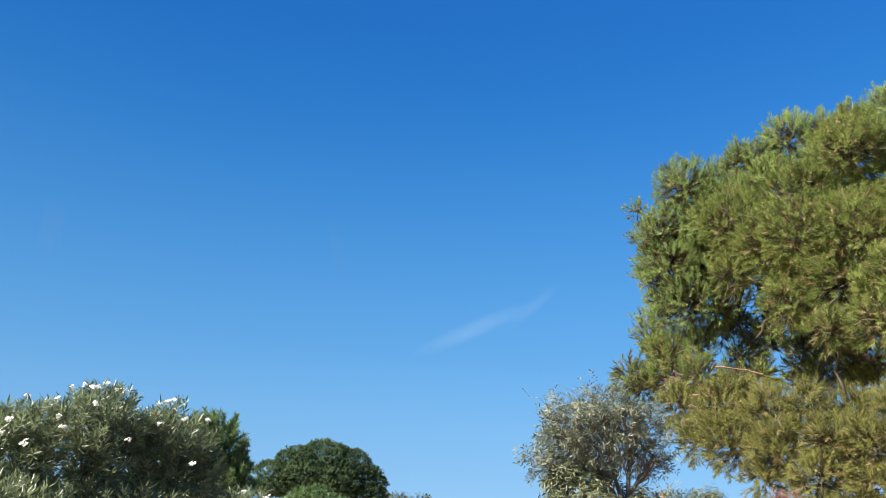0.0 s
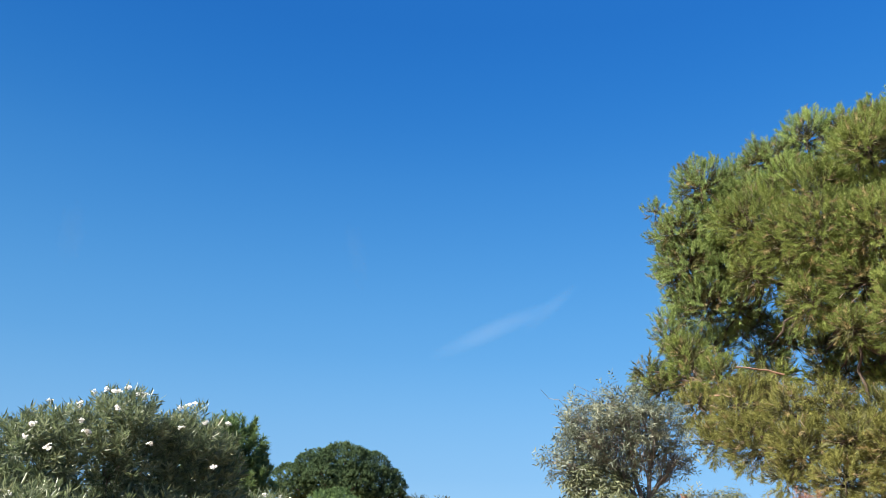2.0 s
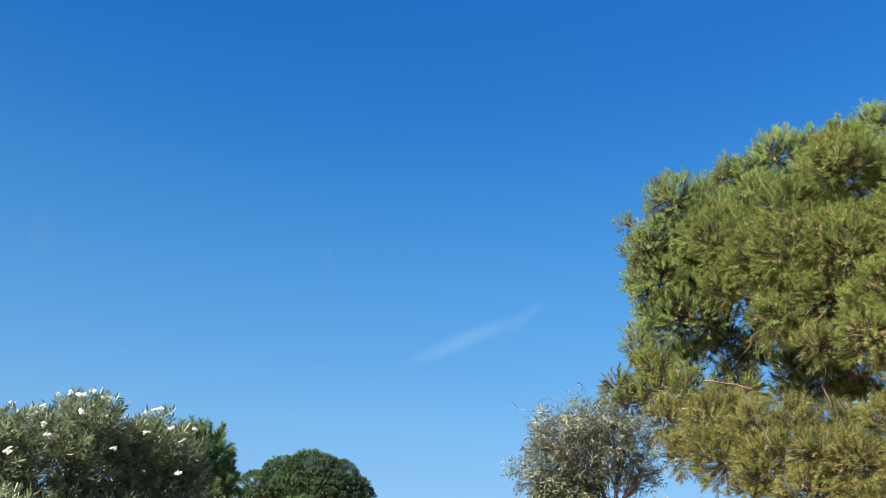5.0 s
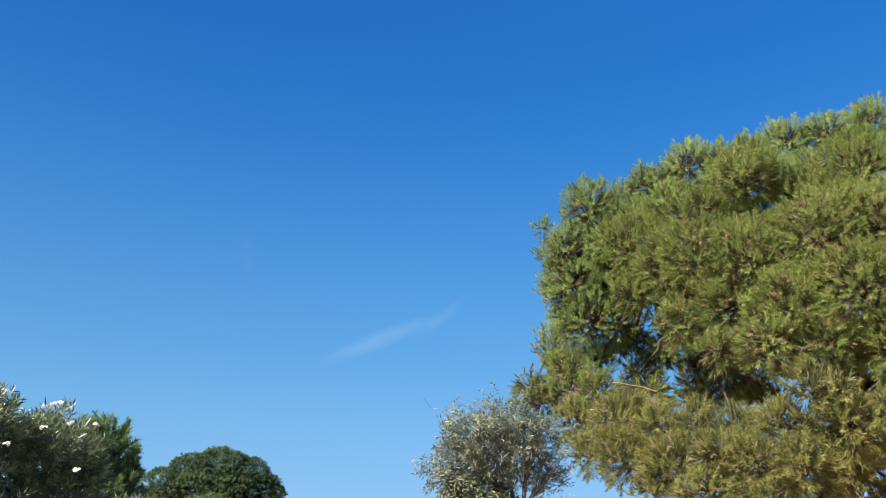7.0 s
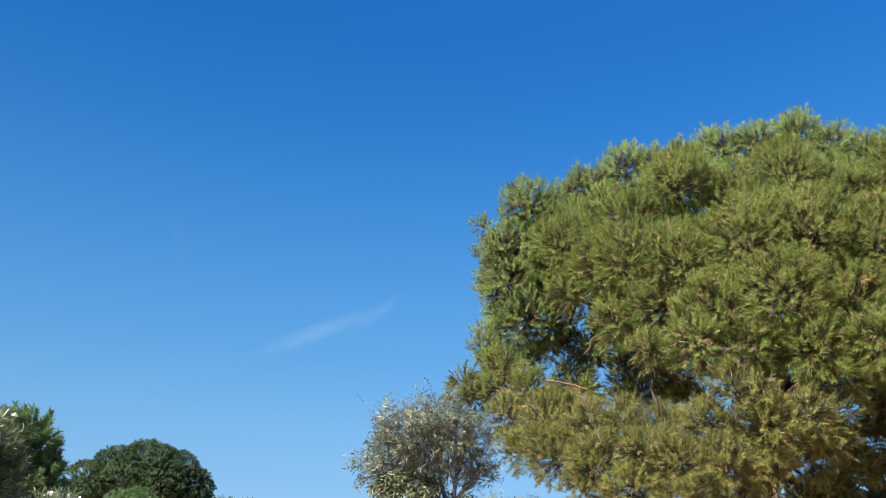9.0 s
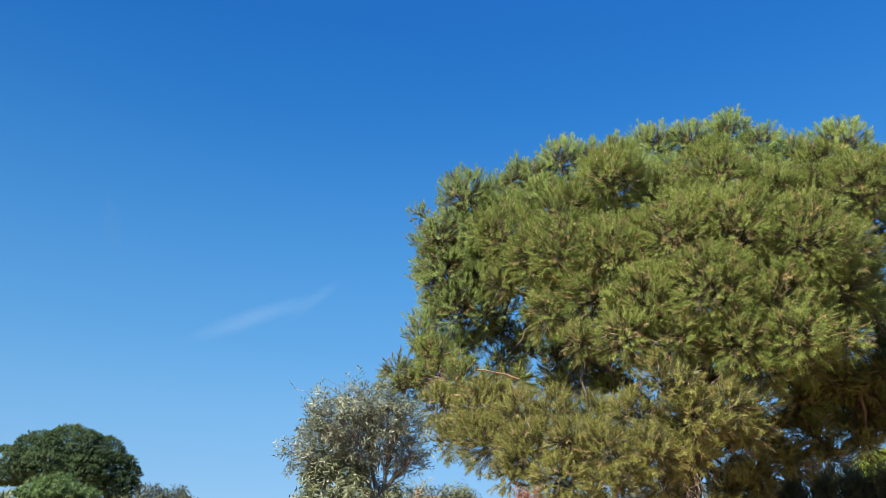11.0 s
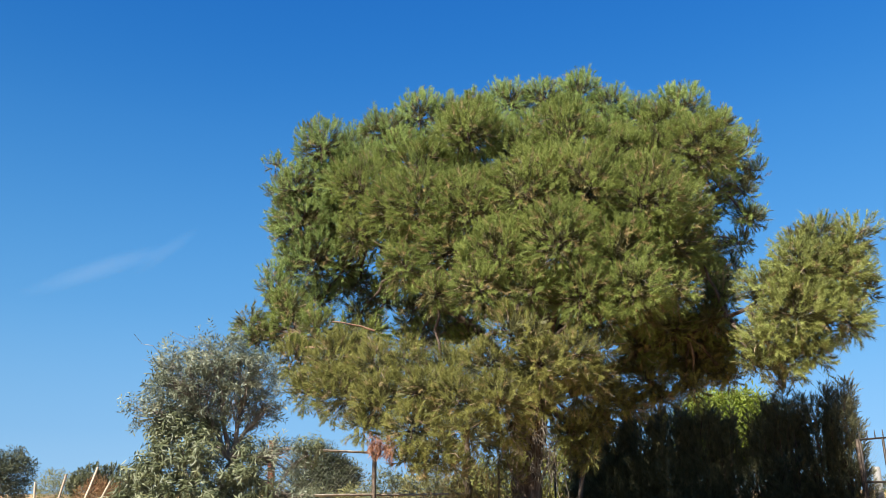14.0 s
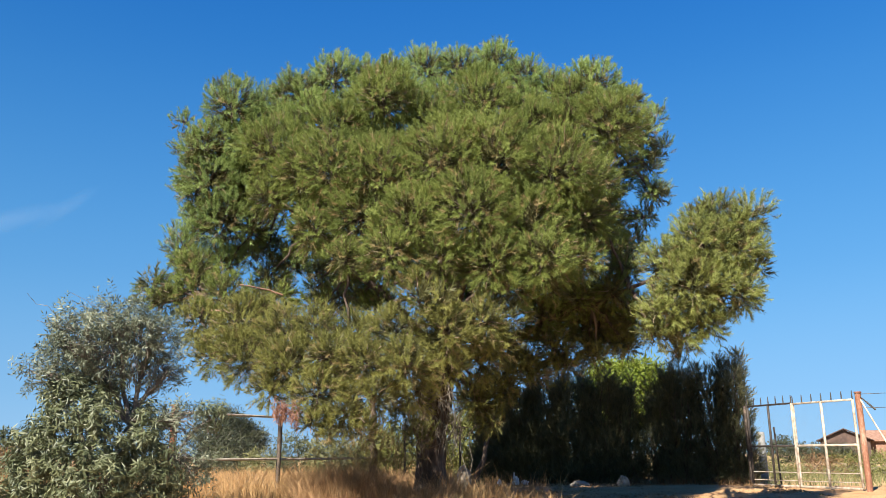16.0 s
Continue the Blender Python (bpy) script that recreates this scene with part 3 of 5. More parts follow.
CROWN_LOW = [
    (0.55, 14.8, 2.42, 0.40, 0.35), (1.05, 15.2, 2.62, 0.45, 0.30), (-0.62, 14.6, 2.15, 0.28, 0.26), (-0.48, 14.7, 1.82, 0.18, 0.20), (0.87, 14.9, 2.10, 0.30, 0.30), (-0.95, 14.9, 2.45, 0.34, 0.30),
]


def apart(p, d, space, rng):
    """Thin points out until they keep a distance."""
    kept = []
    for i in rng.permutation(len(p)):
        if all(np.sum((p[i] - p[j]) ** 2) > space * space for j in kept):
            kept.append(i)
    return p[kept], d[kept]


def puffs(lobe, others, rng, space=0.34, inset=0.24, overlap=0.72):
    """Twig ends over an uneven bough, and the ways they point; none where another bough covers it."""
    c, rr = np.array(lobe[:3]), np.array([lobe[3], lobe[3], lobe[4]])
    d = unit(rng.normal(size=(int(40 + 260 * lobe[3] * lobe[3]), 3)))
    p = c + d * rr
    k = 1 + 0.2 * lumpy(p, 1.7) + 0.14 * lumpy(p, 4.1)
    p = c + d * np.maximum(rr * k[:, None] - inset, rr * 0.3)
    out = unit(d / rr)
    ok = np.ones(len(p), bool)
    for o in others:
        q = (p - np.array(o[:3])) / np.array([o[3], o[3], o[4]])
        ok &= np.sum(q * q, axis=1) > overlap * overlap
    ok &= (out[:, 2] > -0.35) | (rng.random(len(p)) < 0.6)
    return apart(p[ok], out[ok], space, rng)


def fan(p, out, each, rng, lift=0.8, open_=0.34, spread=0.085):
    """Shoots that stand side by side round each twig end and turn up: places, ways, tones."""
    lifts = np.where(out[:, 2:3] > -0.25, lift, 0.1)
    axis = unit(out + np.array([0, 0, 1.0]) * lifts)
    own = rng.random(len(p))
    p, axis, own = np.repeat(p, each, 0), np.repeat(axis, each, 0), np.repeat(own, each)
    off = rng.normal(size=axis.shape)
    off -= axis * np.sum(off * axis, axis=1, keepdims=True)
    d = unit(axis + off * open_)
    p = p + off * spread + d * rng.uniform(-0.05, 0.12, (len(p), 1)) - axis * np.sum(off * off, axis=1, keepdims=True) * 0.02
    return p, unit(d + np.array([0, 0, 1.0]) * 0.3 * lift), np.clip(0.5 * own + 0.5 * rng.random(len(p)), 0, 1)


def build_pine():
    rng = np.random.default_rng(11)
    base = (-0.2, 16.0, gz(-0.2, 16) - 0.1)
    tree = thing("pine_tree", "large spreading pine with dense yellow-green needle clumps", "tree", at=base)
    fork = np.array([-0.05, 16.0, 3.2])
    line = np.array([base, (-0.26, 16, 1.2), (-0.24, 16.02, 1.9), (-0.15, 16, 2.6), fork, (0.1, 16.1, 4.4), (0.15, 16.2, 6.0), (0.1, 16.3, 7.6)])
    at = np.linspace(0, 1, 44)
    along = np.linspace(0, 1, len(line))
    rings = np.stack([np.interp(at, along, line[:, k]) for k in range(3)], axis=1)
    v, f = tube(rings, np.interp(at, along, [0.40, 0.29, 0.27, 0.29, 0.32, 0.2, 0.14, 0.07]), 30)
    out = v - np.stack([np.interp(v[:, 2], rings[:, 2], rings[:, k]) for k in range(2)] + [v[:, 2]], axis=1)
    out = unit(out * [1, 1, 0])
    v = v + (0.09 * lumpy(v * [1, 1, 0.28], 4.2) + 0.05 * lumpy(v * [1, 1, 0.5], 13.0))[:, None] * out
    solid("trunk", (v, f), BARK, tree, "thick furrowed grey-brown trunk")
    side = bend((-1.30, 15.7, 0.81), (-1.35, 15.6, 2.70), 0.02, rng, 9, 0.05)
    solid("side_stem", tube(side, np.linspace(0.085, 0.055, 9), 10), BARK, tree, "slender reddish second stem")
    shapes = [brush(rng, 46, 0.17, 0.078, 0.008, 62, 40) for _ in range(8)]
    thin = [brush(rng, 22, 0.17, 0.09, 0.011, 64, 34) for _ in range(6)]
    coarse = [brush(rng, 18, 0.22, 0.14, 0.022) for _ in range(5)]
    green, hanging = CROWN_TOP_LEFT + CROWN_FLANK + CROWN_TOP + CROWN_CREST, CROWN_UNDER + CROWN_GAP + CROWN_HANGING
    seen = green + CROWN_BROW + CROWN_FRONT + CROWN_CHIN + CROWN_LEFT + CROWN_SKIRT + hanging + CROWN_RIGHT + CROWN_LOW
    every = seen + CROWN_BACK + CROWN_INNER + CROWN_HEART
    # main limbs, from the trunk out into each part of the crown
    mains = []
    for z, end in [(3.0, (-4.3, 14.6, 4.3)), (3.4, (-4.4, 16.0, 7.3)), (4.2, (-2.2, 15.9, 8.6)), (4.8, (0.4, 16.2, 8.9)), (4.0, (3.3, 16.2, 8.2)), (3.6, (-1.0, 14.0, 5.6)), (3.7, (1.2, 13.9, 5.6)), (3.0, (4.6, 14.6, 4.7)), (3.1, (3.2, 16.6, 4.2)),
                   (2.8, (-1.8, 12.9, 3.0)), (3.0, (0.1, 12.8, 3.2)), (4.4, (0.6, 18.8, 6.8))]:
        path = bend((np.interp(z, line[:, 2], line[:, 0]), 16.05, z), end, 0.25, rng, 14, 0.035)
        solid("limb", tube(path, np.linspace(0.085, 0.024, 14), 9), BARK, tree)
        mains.append(path[4:])
    mains = np.vstack(mains)
    for lobe in every:
        c = np.array(lobe[:3])
        hidden = lobe in CROWN_BACK or lobe in CROWN_INNER or lobe in CROWN_HEART
        others = [o for o in every if o is not lobe and np.linalg.norm(np.array(o[:3]) - c) < o[3] + lobe[3] + 0.3]
        if hidden:
            p, d = puffs(lobe, [], rng, 0.36)
            needles, each = coarse, 9
        elif lobe in hanging:
            p, d = puffs(lobe, others, rng, 0.24, 0.2, 0.6)
            needles, each = thin, 14
        else:
            k = 1.15 if lobe in CROWN_LEFT + CROWN_SKIRT + CROWN_RIGHT else 1.08
            grown = lobe[:3] + (lobe[3] * k, lobe[4] * k)
            p, d = puffs(grown, others, rng, 0.225, 0.21, 0.76)
            needles, each = shapes, 13
        if len(p) < 2:
            p, d = np.array([c, c + [0.05, 0, 0.1]]), np.array([[0, -0.3, 1.0], [0, 0, 1.0]])
        # left flank and gaps get the darkened needles, the right bough the lightened ones
        mat = PINE_SHADED if lobe in CROWN_TOP_LEFT + CROWN_FLANK + CROWN_GAP else PINE if lobe in green else PINE_SUNNY if lobe in CROWN_RIGHT else PINE_LOW if c[2] < 4.0 else PINE_FRONT
        q, axis, tone = fan(p, d, each, rng, 1.1 if lobe in green + CROWN_BROW else 0.6)
        # inside the bough: older, sparser shoots, coloured dark to put shade in the gaps
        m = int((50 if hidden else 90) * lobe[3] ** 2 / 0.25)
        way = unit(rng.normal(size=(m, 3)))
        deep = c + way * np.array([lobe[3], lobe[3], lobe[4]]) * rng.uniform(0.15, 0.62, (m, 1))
        away = np.repeat(d[:, 1] > 0.3, each)
        for pick, kinds in ((~away, needles), (away, thin if needles is shapes else needles)):
            if pick.any():
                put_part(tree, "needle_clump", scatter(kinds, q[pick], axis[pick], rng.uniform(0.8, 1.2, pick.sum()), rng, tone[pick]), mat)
        put_part(tree, "needle_clump", scatter(coarse, deep, unit(way + [0, 0, 0.4]), rng.uniform(0.6, 0.9, m), rng), PINE_INNER_SHADE, "brownish old needles inside the bough, darkened for shade")
        # dried needles where the shoots part
        each = 1 if lobe in green else 2 if lobe in CROWN_BROW + CROWN_RIGHT else 3 if lobe in CROWN_LEFT else 4
        q, axis, _ = fan(p - d * 0.02, d, each, rng, 0.1, 0.7)
        put_part(tree, "dead_needles", scatter(thin, q, axis - [0, 0, 0.35], rng.uniform(0.7, 1.05, len(q)), rng), PINE_DEAD, "brown dried needles")
        # limb to the bough, and branchlets inside it
        near = mains[np.argmin(np.sum((mains - c) ** 2, axis=1))]
        path = bend(near, c, 0.05, rng, 8, 0.05)
        solid("limb", tube(path, np.linspace(0.034, 0.016, 8), 7), BARK, tree)
        twigs = []
        for e in p[:40]:
            twigs.append(tube(bend(path[rng.integers(5, 8)], e, 0.03, rng, 5, 0.1), np.linspace(0.014, 0.005, 5), 4))
        solid("branchwork", join(twigs), BARK, tree)["kind"] = "stuff"
        if not hidden:
            pick = rng.choice(len(p), min(len(p), 12), replace=False)
            fine = [tube(bend(p[i] - d[i] * 0.12, p[i] + d[i] * 0.12 + rng.normal(size=3) * 0.08, 0.02, rng, 5, 0.2), np.linspace(0.008, 0.004, 5), 4) for i in pick]
            solid("twigwork", join(fine), TWIG_TAN, tree, "pale tan bare twig ends")["kind"] = "stuff"
    # bare sunlit stretches of limb
    for a, b, r in [((-3.6, 14.15, 4.45), (-2.9, 14.5, 4.33), 0.017), ((-4.0, 13.9, 3.95), (-3.5, 13.7, 3.85), 0.02), ((1.2, 15.6, 3.66), (2.0, 15.6, 3.62), 0.045), ((4.8, 13.62, 4.75), (5.1, 13.7, 4.60), 0.02)]:
        solid("bare_limb", tube(bend(a, b, 0.03, rng, 7, 0.03), np.linspace(r * 0.8, r, 7), 8), BARK_RED, tree, "bare pinkish-brown limb")
    # sprays of rust-red dead needles hanging by the fence
    p = np.array([-2.28, 12.0, 2.20]) + rng.normal(size=(46, 3)) * [0.1, 0.06, 0.06]
    put_part(tree, "dead_needles", scatter(thin, p, rng.normal(size=(46, 3)) * 0.4 + [0, 0, -1], rng.uniform(0.8, 1.2, 46), rng), RUST_NEEDLES, "rust-red dead needle spray")
    # brown dead tangle round the second stem
    p = np.array([-1.3, 15.3, 1.75]) + rng.normal(size=(260, 3)) * [0.42, 0.25, 0.36]
    put_part(tree, "dead_needles", scatter(thin, p, rng.normal(size=(260, 3)) * 0.5 + [0, 0, -1], rng.uniform(0.8, 1.3, 260), rng), PINE_DEAD, "brown dried needles")
    # drooping ends under the crown
    n = 620
    p = np.stack([rng.uniform(0.6, 4.9, n), rng.uniform(15.2, 16.6, n), np.zeros(n)], axis=1)
    p[:, 2] = 2.75 + 0.24 * p[:, 0] + rng.uniform(0, 0.8, n)
    put_part(tree, "needle_clump", scatter(thin, p, rng.normal(size=(n, 3)) * 0.5 + [0, 0, -0.7], rng.uniform(0.8, 1.3, n), rng), PINE_LOW)
    # bare dead twigs round the fork
    bare = []
    for _ in range(260):
        s = np.array([rng.normal(-0.1, 0.35), 15.6 + rng.normal(0, 0.2), rng.uniform(1.9, 3.6)])
        q = s + rng.normal(size=3) * [0.25, 0.2, 0.1] + [0, 0, -rng.uniform(0.25, 0.7)]
        bare.append(tube(bend(s, q, 0.08, rng, 5, 0.14), np.linspace(0.011, 0.004, 5), 4))
    for _ in range(300):
        s = np.array([rng.uniform(0.8, 5.0), rng.uniform(15.6, 17.0), 0])
        s[2] = 3.0 + 0.24 * s[0] + rng.uniform(0, 0.7)
        q = s + [rng.normal(0, 0.3), rng.normal(0, 0.2), -rng.uniform(0.2, 0.65)]
        bare.append(tube(bend(s, q, 0.1, rng, 5, 0.16), np.linspace(0.008, 0.003, 5), 3))
    solid("dead_brushwood", join(bare), TWIG, tree, "bare grey dead twigs hanging round the fork")


def put_part(parent, name, made, mat, label=""):
    v, f, t = made
    ob = put(name, v, f, mat, None, label, t)
    if name in ("needle_clump", "dead_needles"):
        ob["kind"] = "stuff"
    return under(ob, parent)


RUST_NEEDLES = leaf_material("rust_red_needles", (0.16, 0.075, 0.045), (0.27, 0.135, 0.085), (0.36, 0.2, 0.13))
build_pine()


# ---- bushes and other trees ----
def leafy_plant(name, label, category, lobes, shapes, mat, per_m2, seed, up=0.5, jitter=0.5, scale=(0.8, 1.2), lump=0.25, size=1.2, inner=0.6, stems=6, stem_r=0.03,
                stem_mat=None, twigs=14, group="", under_density=0.7, foot=None, inset=0.0):
    """A bush or tree of uneven lobes: stems from the foot, branchlets and one crown part for each lobe."""
    rng = np.random.default_rng(seed)
    cx, cy = (np.mean([l[0] for l in lobes]), np.mean([l[1] for l in lobes])) if foot is None else foot
    base = (float(cx), float(cy), gz(cx, cy) - 0.05)
    plant = thing(name, label, category, group, base)
    shapes = [s(rng) for s in shapes for _ in range(4)]
    for i, lobe in enumerate(lobes):
        c = np.array(lobe[:3])
        others = [o for o in lobes if o is not lobe]
        p, d = shell(lobe, others, per_m2, rng, lump, size, inner, under_density, inset)
        p = p[p[:, 2] > ground_z(p[:, 0], p[:, 1]) + 0.02], d[p[:, 2] > ground_z(p[:, 0], p[:, 1]) + 0.02]
        p, d = p
        if len(p) < 4:
            continue
        axis = d + np.array([0, 0, up]) + rng.normal(size=d.shape) * jitter
        put_part(plant, "crown", scatter(shapes, p, axis, rng.uniform(*scale, len(p)), rng), mat)
        pieces = []
        for _ in range(max(1, stems // max(1, len(lobes)))):
            s = np.array(base) + [rng.normal(0, stem_r * 3), rng.normal(0, stem_r * 3), 0]
            pieces.append(tube(bend(s, c + rng.normal(size=3) * lobe[3] * 0.2, 0.05, rng), np.linspace(stem_r, stem_r * 0.35, 7), 6))
        solid("stem", join(pieces), stem_mat or TWIG, plant)
        if twigs:
            pieces = [tube(bend(c - [0, 0, 0.4 * lobe[4]] + rng.normal(size=3) * 0.1, q, 0.02, rng, 5, 0.12), np.linspace(0.011, 0.004, 5), 4)
                      for q in p[rng.choice(len(p), min(len(p), twigs), replace=False)]]
            solid("branchwork", join(pieces), stem_mat or TWIG, plant)["kind"] = "stuff"
    return plant


def oleander_shoot(rng):
    return shoot(rng, 24, 0.28, 0.118, 0.0172, 62, 0.12)


def wattle_shoot(rng):
    return shoot(rng, 13, 0.2, 0.085, 0.019, 75, 0.3)


def wattle_dense(rng):
    return shoot(rng, 20, 0.23, 0.105, 0.021, 80, 0.9)


def far_tuft(rng):
    return tuft(rng, 16, 0.28, 0.20, 0.07)


def small_tuft(rng):
    return tuft(rng, 18, 0.16, 0.095, 0.026)


def candle(rng):
    return brush(rng, 96, 0.42, 0.15, 0.026, 66, 46)


def far_brush(rng):
    return brush(rng, 24, 0.2, 0.17, 0.046, 85, 35)


def dome_brush(rng):
    return brush(rng, 16, 0.15, 0.105, 0.036, 75, 55)


def spray(rng):
    return brush(rng, 15, 0.22, 0.10, 0.016, 52, 18)


def flowers(parent, spots, seed, size=0.025):
    """Loose heads of five-petalled flowers."""
    rng = np.random.default_rng(seed)
    v, f = [], []
    for h in range(5):
        ang = h * 2 * math.pi / 5
        d, s = np.array([math.cos(ang), math.sin(ang), 0.25]), np.array([-math.sin(ang), math.cos(ang), 0])
        n = len(v)
        v += [np.zeros(3), d * size * 0.8 + s * size * 0.45, d * size * 1.3, d * size * 0.8 - s * size * 0.45]
        f += [(n, n + 1, n + 2), (n, n + 2, n + 3)]
    one = (np.array(v), np.array(f))
    for x, y, z in spots:
        k = rng.integers(8, 16)
        p = np.array([x, y, z]) + rng.normal(size=(k, 3)) * [0.017, 0.017, 0.012]
        put_part(parent, "flower_head", scatter([one], p, rng.normal(size=(k, 3)) * 0.6 + [0.0, -0.3, 0.8], rng.uniform(0.8, 1.3, k), rng), PETAL, "white flower head")


def rim(lobes, count, seed, low=0.1):
    """Spots on the sunny upper side of lobes."""
    rng = np.random.default_rng(seed)
    out = []
    while len(out) < count:
        x, y, z, r, rz = lobes[rng.integers(len(lobes))]
        d = unit(rng.normal(size=3))
        if d[2] > low and d[1] < 0.35:
            q = np.array([x, y, z]) + d * [r, r, rz] * 1.06
            if all(np.sum(((q - o[:3]) / [o[3], o[3], o[4]]) ** 2) > 0.95 for o in map(np.array, lobes)):
                out.append(q)
    return out


def needle_tree(name, label, lobes, kind, mat, seed, space, each, lift, open_, spread, inset, foot, size=1.0, stem_r=0.08):
    """A pine at a distance: boughs of shoot clusters on limbs that rise from one foot."""
    rng = np.random.default_rng(seed)
    base = np.array([*foot, gz(*foot) - 0.05])
    tree = thing(name, label, "tree", at=tuple(map(float, base)))
    shapes = [kind(rng) for _ in range(6)]
    centre = np.mean([l[:3] for l in lobes], axis=0)
    fork = base + (centre - base) * 0.55
    solid("trunk", tube(bend(base, fork, 0, rng, 8, 0.03), np.linspace(stem_r * 1.5, stem_r, 8), 10), BARK, tree)
    for lobe in lobes:
        p, d = puffs(lobe, [o for o in lobes if o is not lobe], rng, space, inset, 0.7)
        if len(p) < 2:
            continue
        q, axis, tone = fan(p, d, each, rng, lift, open_, spread)
        put_part(tree, "crown", scatter(shapes, q, axis, size ** 0.5 * rng.uniform(0.8, 1.2, len(q)), rng, tone), mat)
        m = int(60 * lobe[3] ** 2 / size)
        way = unit(rng.normal(size=(m, 3)))
        deep = np.array(lobe[:3]) + way * np.array([lobe[3], lobe[3], lobe[4]]) * rng.uniform(0.1, 0.7, (m, 1))
        put_part(tree, "crown", scatter(shapes, deep, way + [0, 0, 0.5], size ** 0.5 * rng.uniform(1.0, 1.4, m), rng), mat)
        solid("limb", tube(bend(fork, lobe[:3], 0.1, rng), np.linspace(stem_r * 0.8, stem_r * 0.3, 7), 7), BARK, tree)


# ---- oleanders, young pine, umbrella pine ----
def beside(lobes, dx, dy):
    return [(x + dx, y + dy, z, r, rz) for x, y, z, r, rz in lobes]


OLE = beside([(-9.3, 4.7, 1.5, 0.9, 0.75), (-9.1, 5.4, 1.98, 0.85, 0.95), (-8.75, 6.1, 2.12, 0.85, 0.95), (-8.45, 6.8, 2.0, 0.8, 0.95), (-8.5, 5.0, 1.1, 1.0, 0.9), (-8.3, 6.3, 1.3, 0.85, 0.75),
       (-9.7, 3.4, 1.2, 0.9, 0.8), (-9.4, 5.2, 1.3, 0.9, 0.9), (-9.0, 6.0, 1.3, 0.8, 0.9), (-10.3, 5.8, 1.25, 0.9, 0.9), (-9.8, 6.8, 1.3, 0.85, 0.9), (-10.6, 4.6, 1.1, 0.8, 0.8)], -0.12, 0.07)
oleander = leafy_plant("oleander_bush", "tall dense oleander bush with white flower heads", "bush", OLE, [oleander_shoot], OLEANDER, 105, 21, up=0.7, jitter=0.45, lump=0.2, inner=0.7,
                       stems=21, stem_r=0.022, inset=0.3)
flowers(oleander, rim(OLE[:4], 46, 22), 23, 0.016)
OLE_SMALL = beside([(-8.75, 8.3, 1.58, 0.55, 0.6), (-8.35, 8.8, 1.4, 0.68, 0.6), (-9.2, 8.0, 1.4, 0.55, 0.6)], -0.44, -0.3)
oleander = leafy_plant("oleander_bush", "smaller pale-flowered oleander bush beside the tall one", "bush", OLE_SMALL, [oleander_shoot], OLEANDER, 80, 24, up=0.9, jitter=0.4, stems=9, stem_r=0.016, inset=0.2)
flowers(oleander, rim(OLE_SMALL, 24, 25), 26, 0.015)

YOUNG = beside([(-17.9, 15.9, 3.6, 1.1, 0.8), (-18.4, 15.3, 3.3, 1.2, 1.0), (-17.75, 16.1, 2.9, 0.85, 0.85), (-18.0, 15.9, 2.4, 1.5, 1.2)], 0.05, 0.2)
needle_tree("young_pine", "young dark green pine with upright shoots", YOUNG, candle, PINE_YOUNG, 31, 0.38, 6, 1.7, 0.22, 0.17, 0.34, (-18.0, 15.9))

UMBRELLA = beside([(-41.7, 43.2, 5.4, 1.9, 1.5), (-40.5, 44.3, 6.2, 2.1, 1.6), (-39.2, 45.5, 6.75, 2.3, 1.6), (-38.0, 46.5, 6.3, 2.1, 1.6), (-36.9, 47.3, 5.2, 1.8, 1.7), (-40.6, 45.6, 5.6, 2.2, 1.4),
            (-38.4, 47.6, 5.6, 2.2, 1.4), (-39.6, 43.8, 5.3, 2.0, 1.4), (-38.0, 45.2, 5.1, 2.0, 1.5), (-41.5, 42.9, 4.8, 1.4, 0.9), (-36.5, 47.2, 4.4, 1.6, 1.1)], 0.6, 0.5)
needle_tree("umbrella_pine", "distant umbrella pine with a rounded dark crown", [(x, y, z - 0.25, r * 0.84, rz * 0.84) for x, y, z, r, rz in UMBRELLA], dome_brush, PINE_FAR, 32, 0.44, 20, 0.7, 0.6, 0.17, 0.22, (-38.7, 45.9), 1.5, 0.2)

# ---- grey-green wattle by the fence ----
WATTLE_TOP = [(-4.85, 12.1, 3.44, 0.55, 0.45), (-5.3, 11.8, 3.1, 0.6, 0.5), (-4.4, 12.3, 3.33, 0.5, 0.45), (-5.6, 11.7, 2.65, 0.4, 0.3), (-4.2, 12.4, 2.75, 0.35, 0.35), (-5.0, 12.0, 2.75, 0.55, 0.4), (-3.95, 12.4, 2.0, 0.4, 0.35), (-3.7, 12.4, 1.25, 0.35, 0.45)]
WATTLE_LOW = [(-5.0, 11.9, 1.9, 0.75, 0.7), (-5.35, 11.75, 1.5, 0.65, 0.7), (-4.65, 12.1, 1.9, 0.55, 0.55), (-5.6, 11.55, 0.95, 0.6, 0.65), (-4.8, 11.8, 1.1, 0.9, 0.8), (-4.15, 12.1, 1.0, 0.5, 0.5), (-3.5, 12.6, 2.1, 0.3, 0.25),
              (-5.3, 11.8, 2.3, 0.5, 0.45)]


